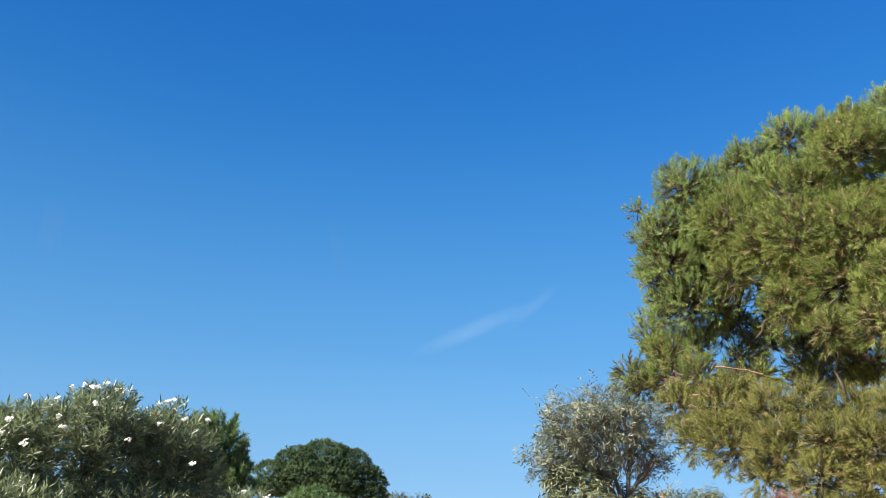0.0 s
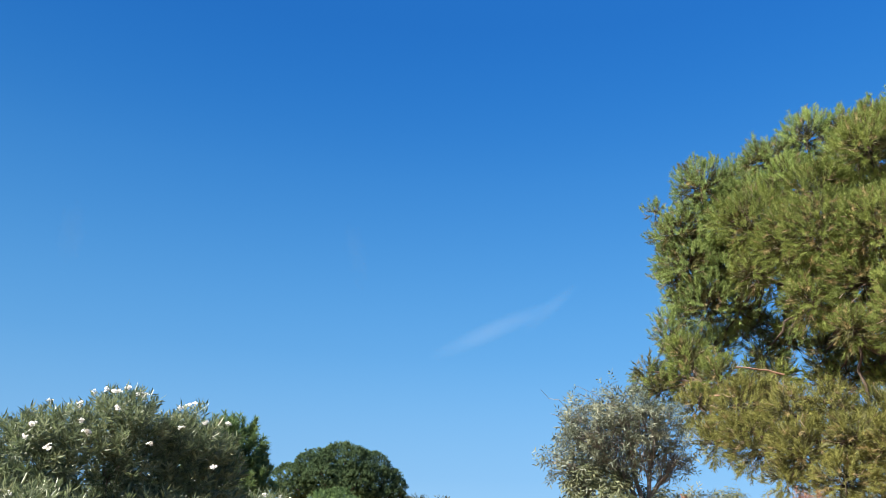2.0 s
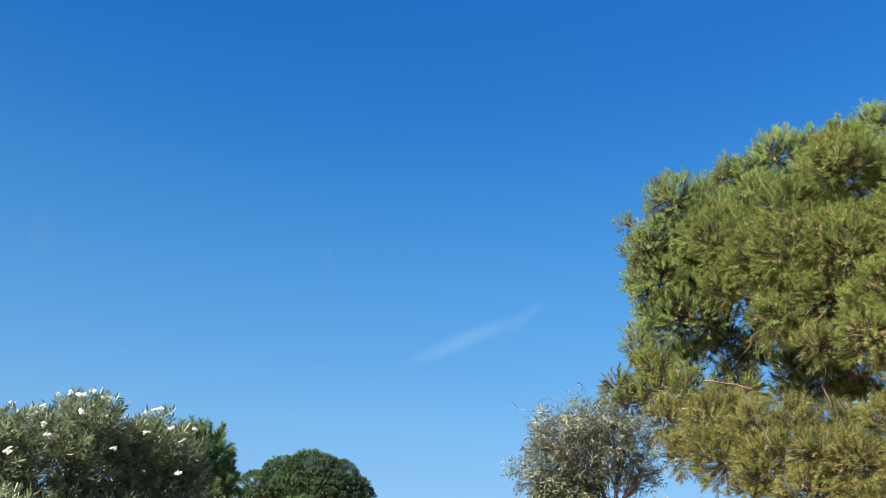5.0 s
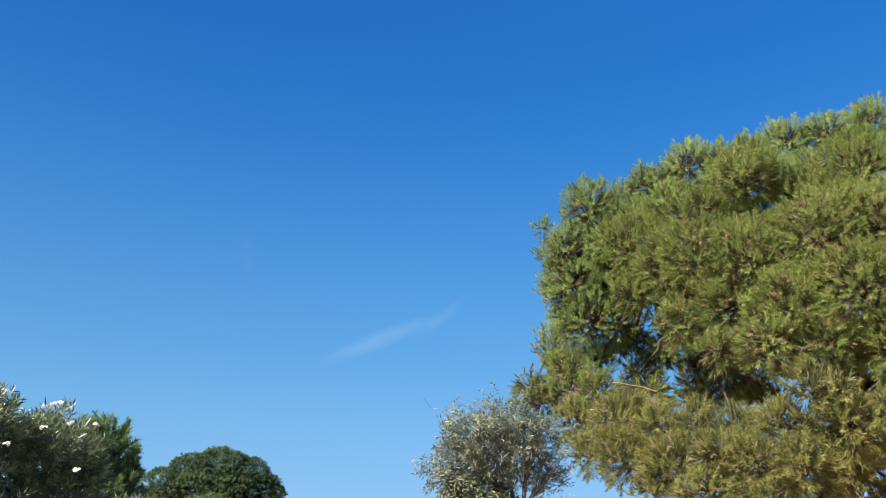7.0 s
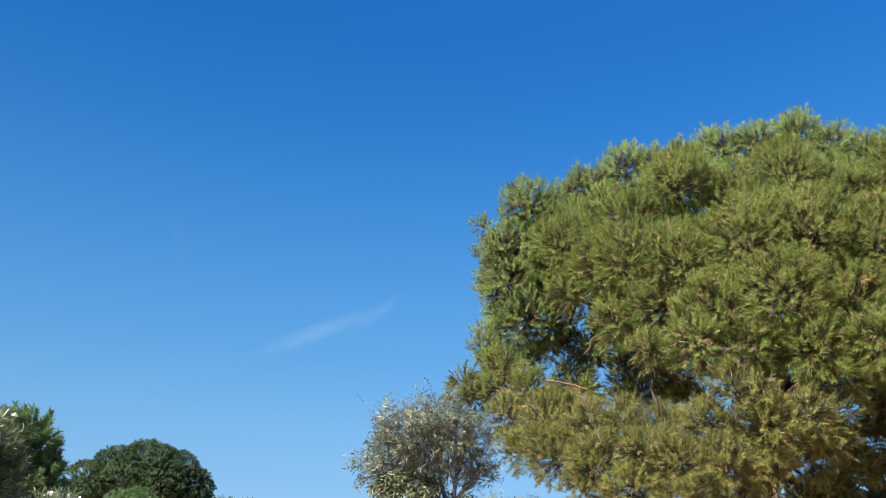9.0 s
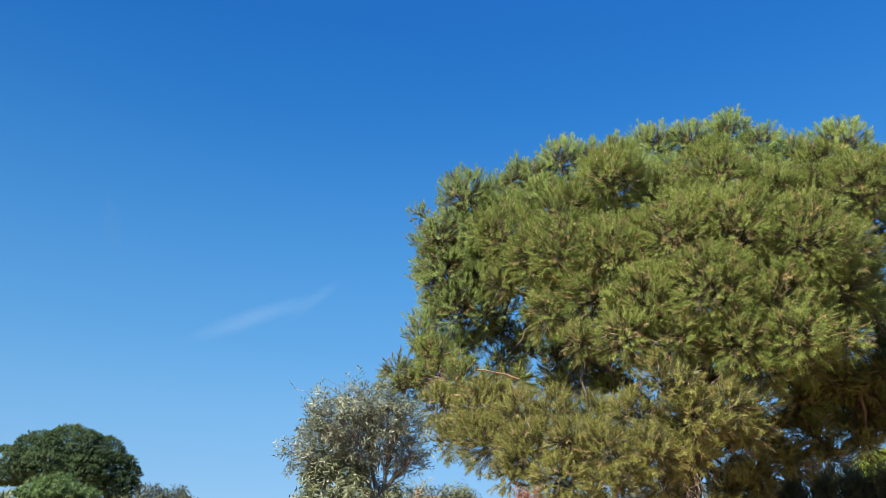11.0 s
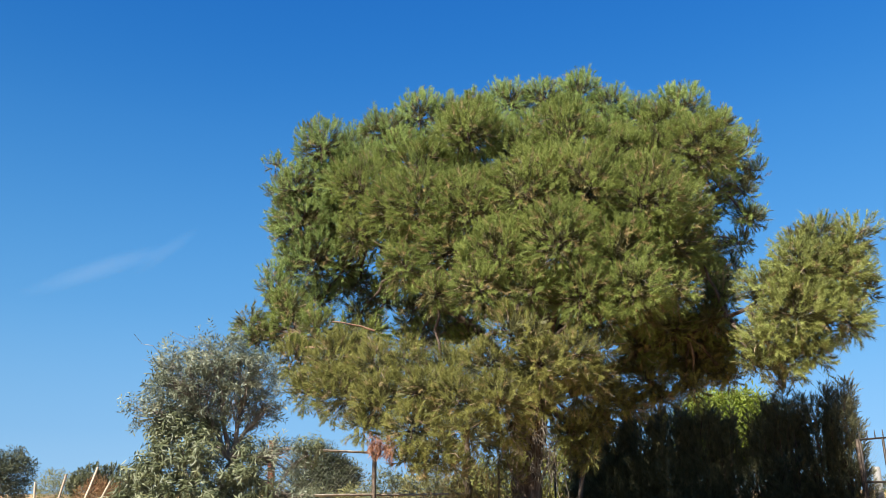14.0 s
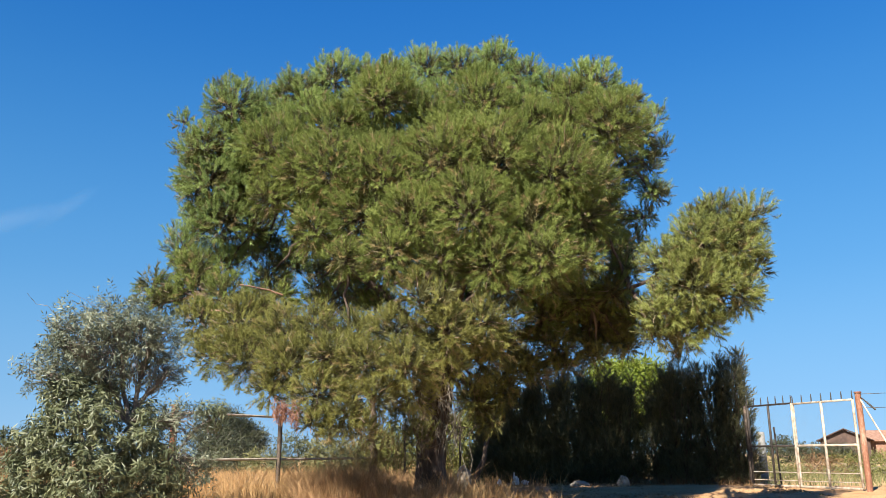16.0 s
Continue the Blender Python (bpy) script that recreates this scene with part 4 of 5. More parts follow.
def build_wattle():
    plant = leafy_plant("wattle_shrub", "grey-green narrow-leaved shrub with bare twigs by the fence", "bush", WATTLE_LOW, [wattle_dense], WATTLE_GREEN, 85, 41, up=0.5, jitter=0.6, stems=16,
                        stem_r=0.03, inner=0.7, foot=(-4.75, 12.0), inset=0.15, lump=0.4, size=2.0)
    rng = np.random.default_rng(42)
    shapes = [wattle_shoot(rng) for _ in range(6)]
    foot = np.array([-4.6, 12.1, 2.0])
    for lobe in WATTLE_TOP:
        c = np.array(lobe[:3])
        p, d = shell(lobe, [], 62, rng, 0.5, 2.2, 0.9, 0.95, 0.1)
        put_part(plant, "crown", scatter(shapes, p, d + [0, 0, 0.05] + rng.normal(size=d.shape) * 0.8, rng.uniform(0.75, 1.15, len(p)), rng), WATTLE)
        pieces = [tube(bend(foot, c, 0.03, rng), np.linspace(0.04, 0.014, 7), 6)]
        for q in p[rng.choice(len(p), min(len(p), 64), replace=False)]:
            pieces.append(tube(bend(foot + (c - foot) * rng.uniform(0.3, 1), q, 0.03, rng, 5, 0.14), np.linspace(0.009, 0.0035, 5), 4))
        solid("branchwork", join(pieces), TWIG, plant)["kind"] = "stuff"
    bare = []
    for _ in range(46):
        s = np.array([rng.uniform(-5.8, -4.2), 12.0 + rng.normal(0, 0.15), rng.uniform(2.6, 3.4)])
        q = s + [rng.uniform(-0.75, 0.15), rng.normal(0, 0.2), rng.uniform(-0.05, 0.55)]
        bare.append(tube(bend(s, q, 0.04, rng, 6, 0.12), np.linspace(0.006, 0.0025, 6), 4))
    solid("bare_brushwood", join(bare), TWIG, plant, "leafless thin grey twigs")


build_wattle()

# ---- cypress hedge ----
def build_hedge():
    rng = np.random.default_rng(51)
    # x, y, height, half width
    for x, y, h, r, point in [(1.4, 23.1, 2.1, 0.6, 0), (2.05, 22.9, 2.55, 0.8, 0), (2.8, 22.6, 2.75, 0.75, 0), (3.5, 22.3, 2.8, 0.75, 0), (4.2, 22.0, 2.75, 0.65, 0), (4.7, 21.8, 2.55, 0.42, 0), (5.55, 21.5, 2.75, 0.55, 1), (6.05, 21.3, 3.2, 0.6, 1), (6.75, 21.1, 2.85, 0.55, 0), (7.25, 20.85, 3.05, 0.46, 0)]:
        g = gz(x, y)
        lobes = [(x, y, g + h * 0.3, r, h * 0.34), (x, y, g + h * 0.62, r * (0.5 if point else 0.8), h * (0.24 if point else 0.32))]
        if point:
            lobes.append((x + 0.05, y, g + h * 0.83, r * 0.22, h * 0.18))
        lobes.append((x, y, g + 0.32, r * 0.95, 0.4))
        for _ in range(12):
            a = rng.random() * 2 * math.pi
            lobes.append((x + math.cos(a) * r * 0.6, y + math.sin(a) * r * 0.6, g + h * (rng.uniform(0.6, 0.82) if point else rng.uniform(0.7, 0.95)), r * 0.1, h * rng.uniform(0.1, 0.17)))
        leafy_plant("cypress_tree", "dark clipped cypress in a hedge", "tree", lobes, [spray], CYPRESS, 92, int(x * 100), up=1.3, jitter=0.45, lump=0.2, size=2.4, inner=0.9, stems=2, stem_r=0.04,
                    stem_mat=BARK, twigs=0, group="cypress hedge", foot=(x, y), under_density=1.0)


build_hedge()

# ---- field plants ----
leafy_plant("yellow_green_tree", "sunlit yellow-green tree behind the hedge", "tree", [(6.3, 29.2, 3.5, 1.4, 1.2), (7.2, 28.8, 3.35, 1.0, 1.0), (5.9, 29.4, 3.2, 0.9, 0.9)], [small_tuft], BRIGHT, 24, 61, stems=3, stem_r=0.07,
            scale=(1.7, 2.6))
leafy_plant("light_green_bush", "light green bush behind the fence", "bush", [(-1.6, 26.9, 1.5, 1.1, 0.9), (0.6, 27.8, 1.8, 1.3, 1.2), (2.2, 28.2, 1.6, 1.1, 1.1)], [small_tuft], YELLOW_SCRUB, 18, 62, stems=3, scale=(1.5, 2.3))
leafy_plant("holm_oak", "dark green oak standing in the field", "tree", [(-11.1, 40.6, 2.1, 0.9, 0.9), (-10.3, 40.9, 2.6, 0.95, 0.9), (-9.5, 41.2, 2.3, 0.8, 0.8), (-10.3, 40.4, 1.6, 1.1, 0.8)], [small_tuft], OAK, 22, 63, stems=3, stem_r=0.09, scale=(1.6, 2.4))
for i, (x, y, z, r) in enumerate([(-8.4, 31.2, 1.1, 0.7), (-7.0, 32.6, 1.1, 0.75), (-5.6, 31.6, 1.35, 0.9), (-4.2, 31.0, 1.35, 0.9), (-3.0, 30.2, 1.2, 0.8)]):
    leafy_plant("field_bush", "pale olive-green bush in dry grass", "bush", [(x, y, z, r, r * 0.85), (x + r * 0.7, y + 0.2, z - 0.2, r * 0.7, r * 0.6)], [small_tuft], SCRUB if i % 2 else OLIVE, 14, 70 + i,
                up=0.9, stems=2, group="field bushes", scale=(1.3, 2.0))
leafy_plant("field_tree", "green leafy tree in the field", "tree", [(-25.7, 37.0, 2.45, 1.15, 1.05), (-24.9, 37.6, 2.5, 0.95, 0.95), (-26.6, 36.3, 2.0, 1.0, 0.9), (-25.4, 37.0, 1.6, 1.3, 0.9)], [small_tuft], OAK, 15, 81, stems=3, stem_r=0.08, scale=(1.5, 2.3))
leafy_plant("field_tree", "round green pine in front of the umbrella pine", "tree", [(-29.3, 34.2, 2.7, 1.1, 0.9), (-28.5, 34.9, 2.5, 0.9, 0.8), (-30.1, 33.6, 2.4, 0.9, 0.8)], [far_brush], PINE_YOUNG, 26, 82, stems=3, stem_r=0.08, scale=(1, 1.4))
leafy_plant("field_bush", "pale green willow-like field bush", "bush", [(-24.6, 41.2, 1.7, 1.1, 0.8), (-23.2, 41.8, 1.6, 0.9, 0.7)], [small_tuft], SCRUB, 14, 83, stems=2, group="field bushes", scale=(1, 1.6))
leafy_plant("field_bush", "dark green spiky field bush", "bush", [(-21.8, 39.3, 1.9, 0.9, 0.8), (-20.6, 39.9, 1.8, 0.9, 0.8), (-19.6, 40.4, 1.7, 0.8, 0.8)], [far_brush], OLIVE, 16, 84, up=2, stems=3, group="field bushes")
leafy_plant("field_bush", "russet dry scrub in the field", "bush", [(-19.1, 35.1, 1.4, 0.9, 0.7), (-17.8, 35.8, 1.3, 0.9, 0.7)], [small_tuft], RUSSET, 16, 85, stems=2, group="field bushes", scale=(1, 1.5))
rng = np.random.default_rng(90)
for i in range(16):
    x, y = 9.3 + (i % 8) * 1.25 + rng.normal(0, 0.3), 26.5 + (i // 8) * 4.5 + rng.normal(0, 0.6)
    r = rng.uniform(0.6, 0.95)
    leafy_plant("field_bush", "low brownish-green scrub behind the gate", "bush", [(x, y, 0.9 + 0.15 * r, r, 0.55 * r)], [small_tuft], (YELLOW_SCRUB, SCRUB, RUSSET)[i % 3], 7, 91 + i, stems=2, twigs=6, group="scrub behind the gate",
                scale=(0.9, 1.4))
for x, y, z, r in [(26.2, 65, 1.7, 1.2), (30.4, 68.6, 1.3, 1.2), (32.5, 69.5, 1.4, 1.0)]:
    leafy_plant("far_tree", "dark green round tree far in the field", "tree", [(x, y, z, r, r * 0.7), (x + r * 0.8, y, z - 0.3, r * 0.8, r * 0.6)], [far_tuft], OAK, 9, int(x * 7), stems=2, stem_r=0.1, twigs=0,
                group="far trees")


# ---- fence, gate, stakes ----
def pipe(p, q, r, sides=10):
    return tube([p, q], r, sides)


def chain_link(a, b, z0, z1, pitch=0.075, r=0.001):
    """Diagonal wires both ways over the upright rectangle from a to b."""
    a, b = np.array(a, float), np.array(b, float)
    w, h = np.linalg.norm(b - a), z1 - z0
    way = (b - a) / w
    pieces = []
    for slope in (1, -1):
        s = -h
        while s < w + h:
            p0, p1 = (s, 0.0), (s + slope * h, h)
            lo, hi = 0.0, 1.0
            dx = p1[0] - p0[0]
            t0, t1 = sorted(((0 - p0[0]) / dx, (w - p0[0]) / dx))
            lo, hi = max(lo, t0), min(hi, t1)
            if hi - lo > 0.02:
                e = [(p0[0] + dx * t, h * t) for t in (lo, hi)]
                pts = [(*(a + way * u), z0 + k) for u, k in e]
                pieces.append(tube(pts, r, 3))
            s += pitch * 1.414
    return join(pieces)


def build_fence():
    posts = [(-5.25, 16.2), (-3.62, 18.35), (-1.75, 20.4), (-1.03, 21.75), (0.44, 24.0)]
    fence = thing("pipe_fence", "old rusty pipe fence with chain-link wire in dry grass", "fence", at=(-3.6, 18.3, gz(-3.6, 18.3)))
    tops = []
    for i, (x, y) in enumerate(posts):
        g = gz(x, y)
        top = 2.42 if i == 0 else 2.36 if i == 1 else 2.30
        tops.append(top)
        if i == 0:
            post = solid("post", join([pipe((x, y, g - 0.1), (x, y, top + 0.05), 0.068, 14), pipe((x, y, top + 0.05), (x, y, top + 0.085), 0.08, 14)]), RUST, fence, "thick rust-red capped steel post")
        else:
            solid("post", pipe((x, y, g - 0.1), (x + 0.02, y, top), 0.05 if i == 1 else 0.03), POST if i == 1 else DARK_AND_SHADED, fence, "dark weathered pipe post")
    for i in range(4):
        (x0, y0), (x1, y1) = posts[i], posts[i + 1]
        if i < 1:
            solid("top_rail", pipe((x0, y0, tops[i] - 0.07), (x1, y1, tops[i + 1] - 0.02), 0.026), RAIL, fence)
        if i < 2:
            solid("middle_rail", pipe((x0, y0, 1.44), (x1, y1, 1.45), 0.026), RAIL, fence)
        solid("wire_mesh", chain_link((x0, y0), (x1, y1), 0.65, tops[i] - 0.1, 0.075), WIRE, fence, "sagging chain-link wire")


def build_gate():
    left, right = np.array([7.33, 20.2]), np.array([8.55, 17.3])
    way = (right - left) / np.linalg.norm(right - left)
    span = np.linalg.norm(right - left)
    g = 0.72
    top = [2.60, 2.58, 2.56]

    def at(s, z):
        q = left + way * s
        return (q[0], q[1], z)
    # the left leaf's dark colour stands in for the shade on it
    for n, (s0, s1, mat, label) in enumerate([(0.06, span * 0.46, DARK_AND_SHADED, "steel gate leaf darkened for shade, with wire mesh and spikes"), (span * 0.475, span - 0.03, PALE_PAINT, "pale flaking steel gate leaf with wire mesh and spikes")]):
        leafs = thing("gate_leaf", label, "gate", "gate leaves", at=at((s0 + s1) / 2, g))
        zt, zb, zm = 2.60 - 0.02 * n, g + 0.06, 1.66
        mid = (s0 + s1) / 2 - 0.02
        stile = PALE_PAINT
        solid("stile", beam(at(s0, zb), at(s0, zt), 0.042), mat, leafs)
        solid("stile", beam(at(s1, zb), at(s1, zt), 0.042), stile, leafs)
        solid("upright", beam(at(mid, zb), at(mid, zt), 0.045), mat, leafs)
        rail = solid("top_rail", beam(at(s0, zt), at(s1, zt), 0.04), mat, leafs)
        solid("middle_rail", beam(at(s0, zm), at(s1, zm), 0.045), mat, leafs)
        solid("bottom_rail", beam(at(s0, zb), at(s1, zb), 0.045), stile, leafs)
        solid("wire_mesh", chain_link(at(s0, 0)[:2], at(s1, 0)[:2], zb, zt, 0.07), WIRE, leafs, "galvanised chain-link wire")
        k = 6
        for i in range(k + 1):
            s = s0 + (s1 - s0) * i / k
            solid("spike", tube([at(s, zt), at(s, zt + 0.12), at(s, zt + 0.19)], [0.013, 0.013, 0.006], 6), DARK_AND_SHADED, rail)
        for z in (0.9, 1.08):
            solid("bar", pipe(at(s0, z), at(s1, z), 0.009), RAIL if n else stile, leafs)
    post = thing("gate_post", "thick rust-red steel gate post with brace and insulators", "post", at=at(span + 0.1, g))
    upright = solid("upright", pipe(at(span + 0.12, g - 0.1), at(span + 0.12, 2.70), 0.062, 14), PEEL, post)
    solid("cap", pipe(at(span + 0.12, 2.70), at(span + 0.12, 2.73), 0.075, 14), RUST, upright)
    solid("brace", pipe(at(span + 0.15, 2.60), at(span + 0.9, 1.25), 0.018), PALE_PAINT, post, "pale diagonal brace")
    bracket = solid("bracket", pipe(at(span + 0.15, 2.64), at(span + 0.5, 2.34), 0.014), DARK_AND_SHADED, post)
    for i in range(3):
        s = span + 0.3 + i * 0.07
        solid("insulator", tube([at(s, 2.52 - i * 0.06), at(s + 0.03, 2.49 - i * 0.06), at(s + 0.06, 2.46 - i * 0.06)], [0.016, 0.022, 0.014], 8), DARK_AND_SHADED, bracket)
    for z in (2.40, 2.68):
        solid("wire", tube(bend(at(span + 0.15, z), at(span + 4.0, z + 0.1), -0.08, np.random.default_rng(3), 8, 0.002), 0.006, 4), WIRE, post)
    solid("left_post", pipe(at(-0.02, g - 0.1), at(-0.02, 2.62), 0.04), POST, post_left)


post_left = thing("gate_post", "slim weathered gate post beside the cypress", "post", at=(7.33, 20.2, 0.7))
build_fence()
build_gate()


def build_stakes():
    for x0, y0, x1, y1, z1 in [(-7.35, 12.0, -7.1, 12.06, 1.78), (-6.9, 11.7, -6.49, 11.84, 1.88), (-6.62, 11.25, -6.08, 11.49, 1.68), (-7.66, 12.3, -7.72, 12.28, 1.68)]:
        g = gz(x0, y0)
        rng = np.random.default_rng(int(-x0 * 100))
        p = bend((x0, y0, g - 0.1), (x1, y1, z1), 0, rng, 6, 0.012)
        tagged(solid("wooden_stake", tube(p, np.linspace(0.02, 0.016, 6), 8), STAKE), "thin bleached wooden stake leaning in dry grass", "stake", "leaning stakes")


build_stakes()
tagged(solid("concrete_post", tube([(8.86, 23.43, 0.6), (8.86, 23.43, 2.05), (8.86, 23.43, 2.08)], [0.11, 0.10, 0.08], 12), CONCRETE), "grey concrete post behind the gate", "post")
tagged(solid("metal_rod", pipe((8.0, 20.15, 0.7), (7.97, 20.2, 2.12), 0.022), DARK_AND_SHADED), "dark thin steel rod standing behind the gate", "post")


# ---- small things under the pine ----
def rock(name, x, y, z, r, rz, mat, label, seed):
    bm = bmesh.new()
    bmesh.ops.create_icosphere(bm, subdivisions=3, radius=1)
    for v in bm.verts:
        k = 1 + 0.3 * noise.noise(v.co * 1.3 + Vector((seed, 0, 0))) + 0.1 * noise.noise(v.co * 4 + Vector((0, seed, 0)))
        v.co = Vector((v.co.x * r * k, v.co.y * r * k, v.co.z * rz * k))
    me = bpy.data.meshes.new(name)
    bm.to_mesh(me)
    bm.free()
    me.materials.append(mat)
    ob = new(name, me)
    ob.location = (x, y, z)
    return tagged(ob, label, "rock")


rock("stone", 4.2, 19.9, gz(4.2, 19.9) + 0.12, 0.13, 0.17, STONE, "pale rounded stone before the hedge", 1.5)
rock("stone", 0.43, 19.0, gz(0.4, 19) + 0.25, 0.16, 0.34, STONE, "pale upright stone behind the pine trunk", 4.1)
rock("stone", 3.2, 20.2, gz(3.2, 20.2) + 0.06, 0.22, 0.1, STONE, "low flat stone on bare earth", 7.7)


def build_clods():
    """Loose clods, pebbles and bits of bark over the shaded track."""
    rng = np.random.default_rng(77)
    n = 2600
    x, y = rng.uniform(0.8, 7.6, n), rng.uniform(16.5, 21.9, n)
    size = rng.uniform(0.012, 0.05, n) ** 1.0 * np.where(rng.random(n) < 0.06, 1.8, 1.0)
    shape = np.array([(1, 0, 0), (0.3, 0.9, 0.1), (-0.8, 0.6, 0), (-0.9, -0.5, 0.1), (0.4, -0.9, 0), (0.1, 0.1, 0.7), (0, 0, -0.6)])
    faces = np.array([(0, 1, 5), (1, 2, 5), (2, 3, 5), (3, 4, 5), (4, 0, 5), (1, 0, 6), (2, 1, 6), (3, 2, 6), (4, 3, 6), (0, 4, 6)])
    a = rng.random(n) * 2 * np.pi
    turn = np.stack([np.stack([np.cos(a), -np.sin(a), 0 * a], 1), np.stack([np.sin(a), np.cos(a), 0 * a], 1), np.stack([0 * a, 0 * a, 1 + 0 * a], 1)], 1)
    v = np.einsum("nij,mj->nmi", turn, shape) * size[:, None, None] * rng.uniform(0.7, 1.3, (n, 7, 1)) + np.c_[x, y, ground_z(x, y) + 0.03][:, None]
    f = faces[None] + (np.arange(n) * 7)[:, None, None]
    tagged(put("clods", v.reshape(-1, 3), f.reshape(-1, 3), WEED, tone=np.repeat(rng.random(n), 7)), "loose brown clods and pebbles on the track", "clods", kind="stuff")


build_clods()


def build_litter():
    rng = np.random.default_rng(8)
    for x, y, w, h, label in [(1.77, 21.0, 0.08, 0.11, "crumpled white plastic bag on the ground"), (2.0, 21.1, 0.09, 0.07, "flattened white plastic bag on the ground"), (1.35, 20.8, 0.05, 0.08, "small white plastic scrap on the ground")]:
        bm = bmesh.new()
        bmesh.ops.create_icosphere(bm, subdivisions=3, radius=1)
        for v in bm.verts:
            k = 1 + 0.5 * noise.noise(v.co * 2.4 + Vector((x * 9, 0, 0)))
            v.co = Vector((v.co.x * w * k, v.co.y * w * k, (v.co.z + 0.8) * h * k))
        me = bpy.data.meshes.new("plastic_bag")
        bm.to_mesh(me)
        bm.free()
        me.materials.append(PLASTIC)
        ob = tagged(new("plastic_bag", me), label, "litter")
        ob.location = (x, y, gz(x, y) + 0.03)
    g = gz(1.75, 21.2)
    bottle = tube([(1.75, 21.25, g), (1.75, 21.25, g + 0.2), (1.75, 21.25, g + 0.26), (1.75, 21.25, g + 0.34)], [0.04, 0.04, 0.018, 0.016], 10)
    tagged(solid("plastic_bottle", bottle, PLASTIC), "pale plastic bottle standing by the hedge", "bottle")


build_litter()
log = tube(bend((0.72, 20.0, gz(0.7, 20) - 0.05), (1.3, 20.3, 2.7), 0.05, np.random.default_rng(4)), np.linspace(0.07, 0.03, 7), 9)
tagged(solid("leaning_trunk", log, BARK), "bare leaning dead trunk beside the hedge", "trunk")


# ---- far houses ----
def build_house(x, y, w, l, eave, ridge, mat, label, turn, wall=None):
    g = 0.6
    house = thing("house", label, "house", at=(x, y, g))
    house.rotation_euler = (0, 0, radians(turn))
    hw, hl = w / 2, l / 2

    def local(name, v, f, m, parent):
        ob = solid(name, (np.array(v, float), f), m, None, "", False)
        ob.parent = parent
        return ob
    v = [(-hw, -hl, 0), (hw, -hl, 0), (hw, hl, 0), (-hw, hl, 0), (-hw, -hl, eave), (hw, -hl, eave), (hw, hl, eave), (-hw, hl, eave), (0, -hl, ridge - 0.1), (0, hl, ridge - 0.1)]
    local("wall", v, [(0, 1, 5, 8, 4), (1, 2, 6, 5), (2, 3, 7, 9, 6), (3, 0, 4, 7), (3, 2, 1, 0)], wall or PLASTER, house)
    o, t = 0.45, 0.12
    drop = (ridge - eave) / hw * o
    for s in (-1, 1):
        a = [(0, -hl - o, ridge), (s * (hw + o), -hl - o, eave - drop), (s * (hw + o), hl + o, eave - drop), (0, hl + o, ridge)]
        v = a + [(q[0], q[1], q[2] + t) for q in a]
        local("roof", v, [(0, 1, 2, 3), (7, 6, 5, 4), (0, 4, 5, 1), (1, 5, 6, 2), (2, 6, 7, 3), (3, 7, 4, 0)], mat, house)
    win = local("window", *beam((0, -hl - 0.02, 1.0), (0, -hl - 0.02, 2.0), 0.9, 0.06), DARK_AND_SHADED, house)
    return house


build_house(51.8, 108.0, 5.6, 9.0, 2.5, 3.75, ROOF, "low farmhouse with a dark brown gabled roof", -28, ROOF)
build_house(57.6, 108.0, 8.0, 6.0, 2.4, 3.6, ROOF_RED, "low farmhouse with a terracotta tiled roof", 70, ROOF_RED)


# ---- dry grass ----
def ring(a0, a1, d0, d1):
    def area(rng, n):
        a = np.radians(rng.uniform(a0, a1, n))
        d = np.sqrt(rng.uniform(d0 * d0, d1 * d1, n))
        return d * np.sin(a), d * np.cos(a)
    return area


def verge(rng, n):
    x, y = ring(-34, 8, 12.5, 21)(rng, n)
    keep = (x < 0.3 + (18.5 - y) * 0.35) | (rng.random(n) < 0.05)
    return x[keep], y[keep]


grass("tall_dry_grass", "tall straw-coloured dry grass under the pine", 24000, verge, 0.62, 101)
grass("dry_weeds", "russet dry weeds under the pine", 4600, ring(-10, 0.6, 14.2, 17.5), 0.95, 105, 0.012, WEED)
grass("dry_weeds", "russet dry weeds over the field", 18000, ring(-38, -21, 13, 30), 0.7, 106, 0.016, RUSSET)
grass("field_grass", "dry golden grass of the field", 19000, ring(-38, 4, 21, 48), 0.5, 102, 0.03)
grass("field_grass", "dry brownish grass behind the gate", 9000, ring(19, 34, 22, 45), 0.32, 103, 0.018, SCRUB)
grass("field_grass", "sparse dry grass along the hedge foot", 1500, lambda r, n: (lambda u: (1.0 + 6.4 * u + r.normal(0, 0.15, n), 22.3 - 2.2 * u + r.normal(0, 0.3, n)))(r.random(n)), 0.3, 104, 0.01, RUSSET)

grass("dry_weeds", "brown dry weeds round the pine trunk", 2000, ring(-7, 0.3, 13.6, 15.6), 0.7, 107, 0.012, WEED)
grass("dry_weeds", "tall brown dry weeds in front of the fence", 2600, ring(-10, -3.5, 13.2, 15.2), 0.95, 109, 0.011, WEED)
grass("dry_weeds", "brown tangle of tall dry weeds beside the pine trunk", 1500, ring(-9.0, -3.2, 14.0, 15.4), 1.05, 110, 0.011, WEED)
grass("needle_litter", "fallen brown pine needles and twigs on the track", 10000, lambda r, n: (r.uniform(0.6, 7.2, n), r.uniform(16.5, 21.8, n)), 0.11, 108, 0.022, WEED)


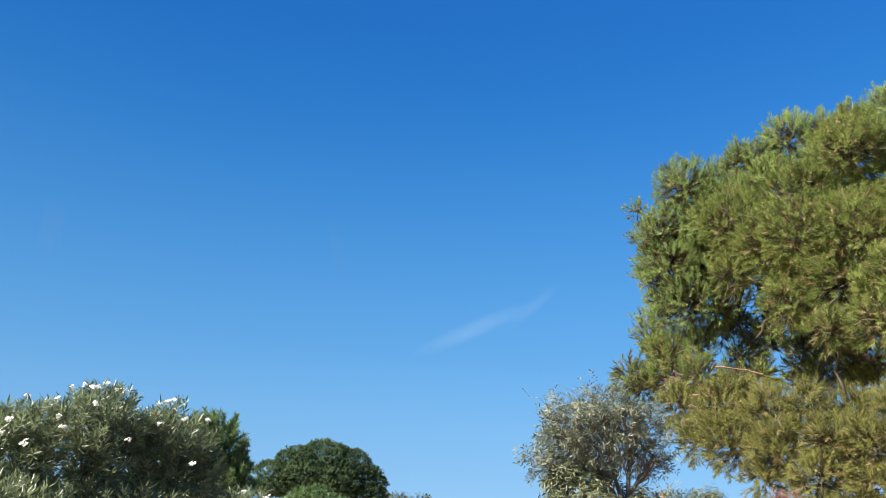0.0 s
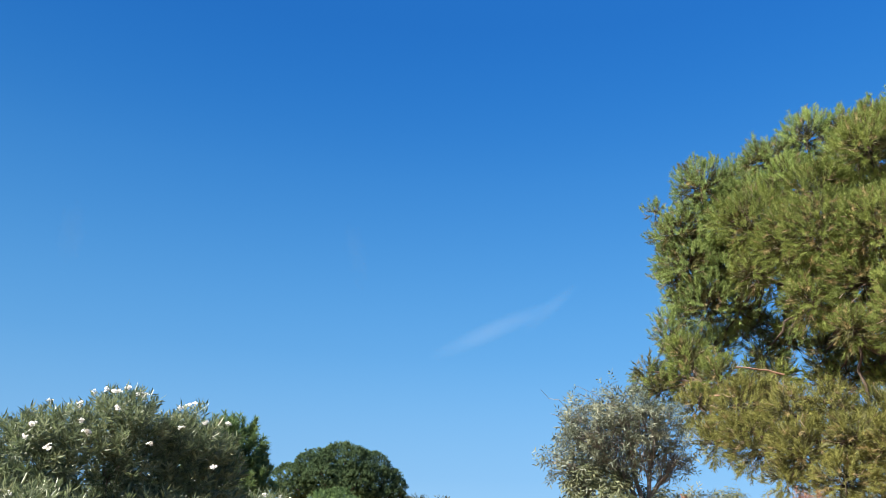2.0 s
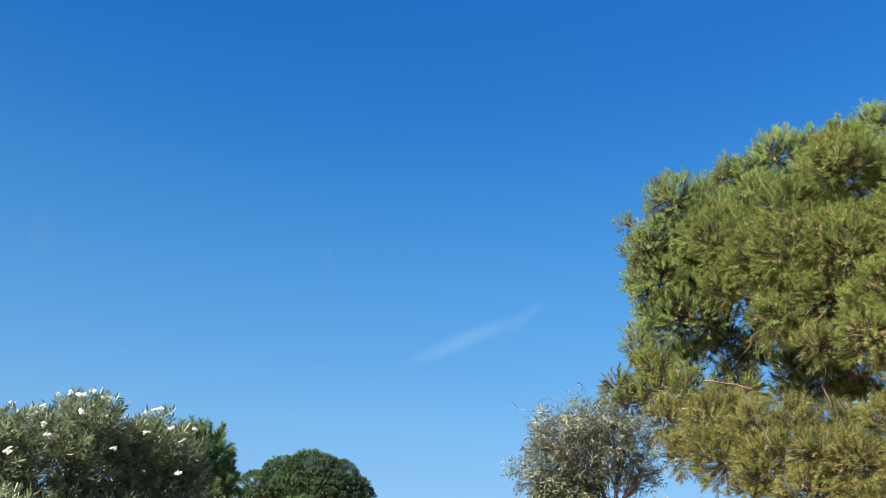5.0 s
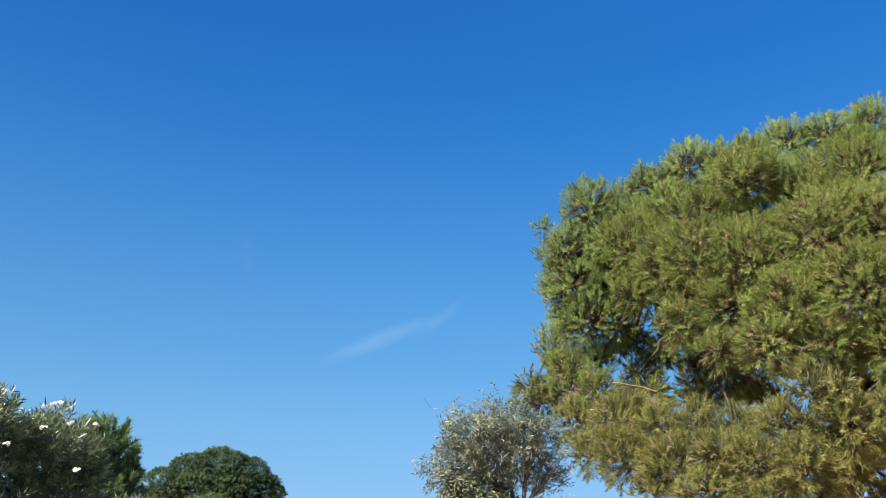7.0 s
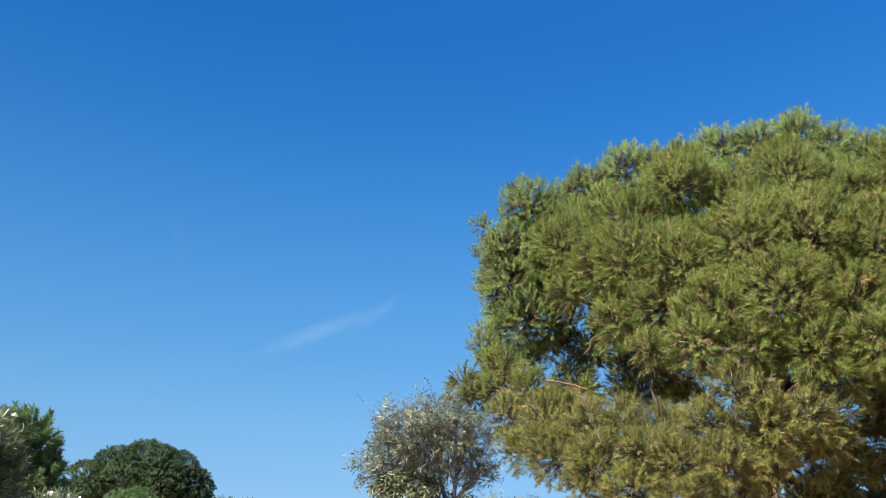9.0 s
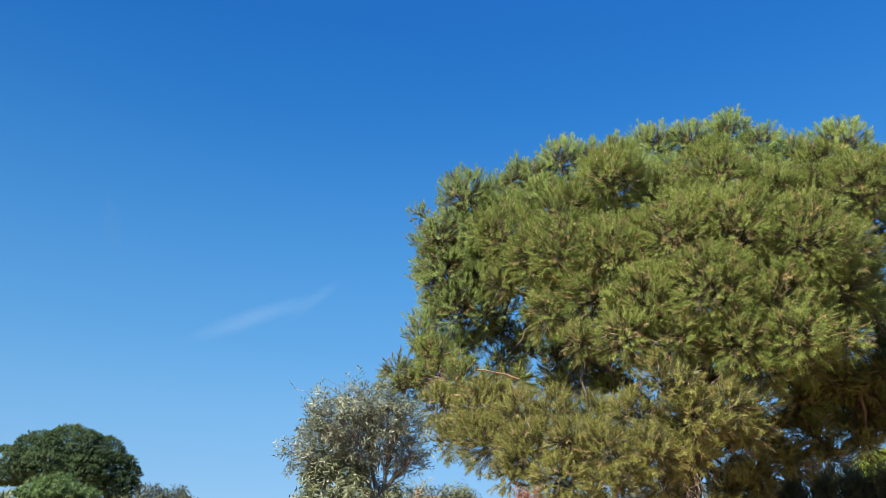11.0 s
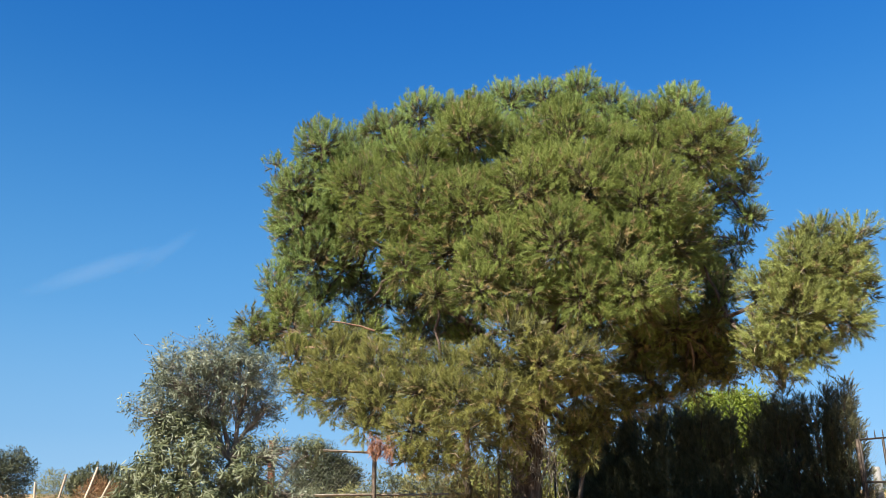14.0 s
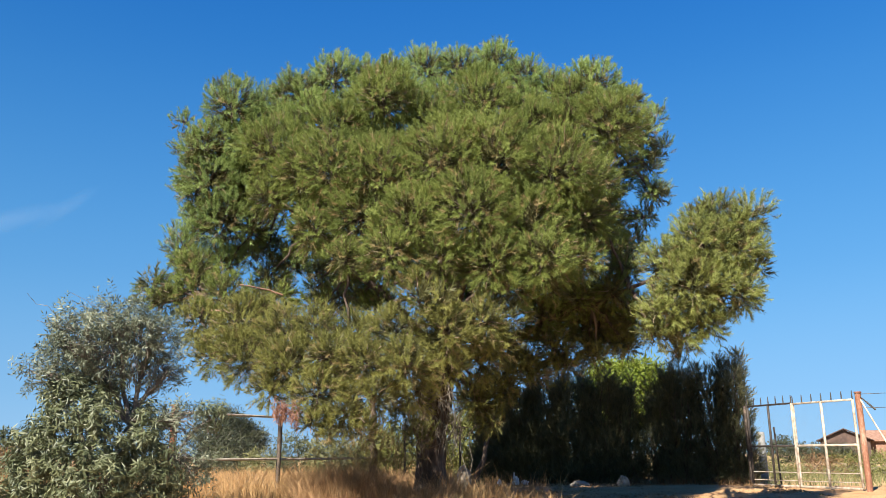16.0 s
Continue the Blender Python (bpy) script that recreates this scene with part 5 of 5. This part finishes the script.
# ---- thin high cloud ----
def cloud(name, label, az, el, w, h, tilt, strength, seed):
    m, n, l, b = material("thin_cloud")
    n.remove(b)
    place = n.new("ShaderNodeTexCoord")
    fine = n.new("ShaderNodeTexNoise")
    fine.inputs["Scale"].default_value, fine.inputs["Detail"].default_value = 2.2, 5
    size = n.new("ShaderNodeMapping")
    size.inputs["Location"].default_value, size.inputs["Scale"].default_value = (seed, seed * 2, 0), (1.2, 3.5, 1)
    l.new(place.outputs["Object"], size.inputs["Vector"])
    l.new(size.outputs[0], fine.inputs["Vector"])
    ball = n.new("ShaderNodeTexGradient")
    ball.gradient_type = "SPHERICAL"
    l.new(place.outputs["Object"], ball.inputs["Vector"])
    k = n.new("ShaderNodeMath")
    k.operation = "MULTIPLY"
    l.new(ball.outputs["Fac"], k.inputs[0])
    l.new(fine.outputs["Fac"], k.inputs[1])
    k2 = n.new("ShaderNodeMath")
    k2.operation, k2.use_clamp = "MULTIPLY", True
    k2.inputs[1].default_value = strength
    l.new(k.outputs[0], k2.inputs[0])
    clear, white, mix = n.new("ShaderNodeBsdfTransparent"), n.new("ShaderNodeBsdfDiffuse"), n.new("ShaderNodeMixShader")
    white.inputs["Color"].default_value = (0.7, 0.84, 1.0, 1)
    l.new(k2.outputs[0], mix.inputs[0])
    l.new(clear.outputs[0], mix.inputs[1])
    l.new(white.outputs[0], mix.inputs[2])
    l.new(mix.outputs[0], n["Material Output"].inputs["Surface"])
    d = 2400
    a_, e_ = radians(az), radians(el)
    c = (d * math.sin(a_) * math.cos(e_), d * math.cos(a_) * math.cos(e_), EYE + d * math.sin(e_))
    ob = put(name, [(-1, -1, 0), (1, -1, 0), (1, 1, 0), (-1, 1, 0)], [(0, 1, 2, 3)], m)
    ob.matrix_world = look(c, (0, 0, EYE)) @ pose(0, 0, 0, 0, 180, -tilt) @ Matrix.Diagonal((d * math.tan(radians(w)), d * math.tan(radians(h)), 1, 1))
    ob.visible_shadow = False
    tagged(ob, label, "cloud", kind="structure")


cloud("backdrop_cloud", "thin white wisp of high cloud", -30.0, 14.0, 4.8, 0.75, 25, 0.16, 1.0)
cloud("backdrop_cloud", "faint streak of high cloud", -25.8, 15.6, 2.6, 0.5, 42, 0.09, 2.0)
cloud("backdrop_cloud", "faint upright streak of high cloud", -40.1, 19.0, 2.8, 0.8, 105, 0.06, 3.0)
cloud("backdrop_cloud", "faint upright streak of high cloud", -59.5, 18.0, 2.2, 0.9, 95, 0.07, 4.0)
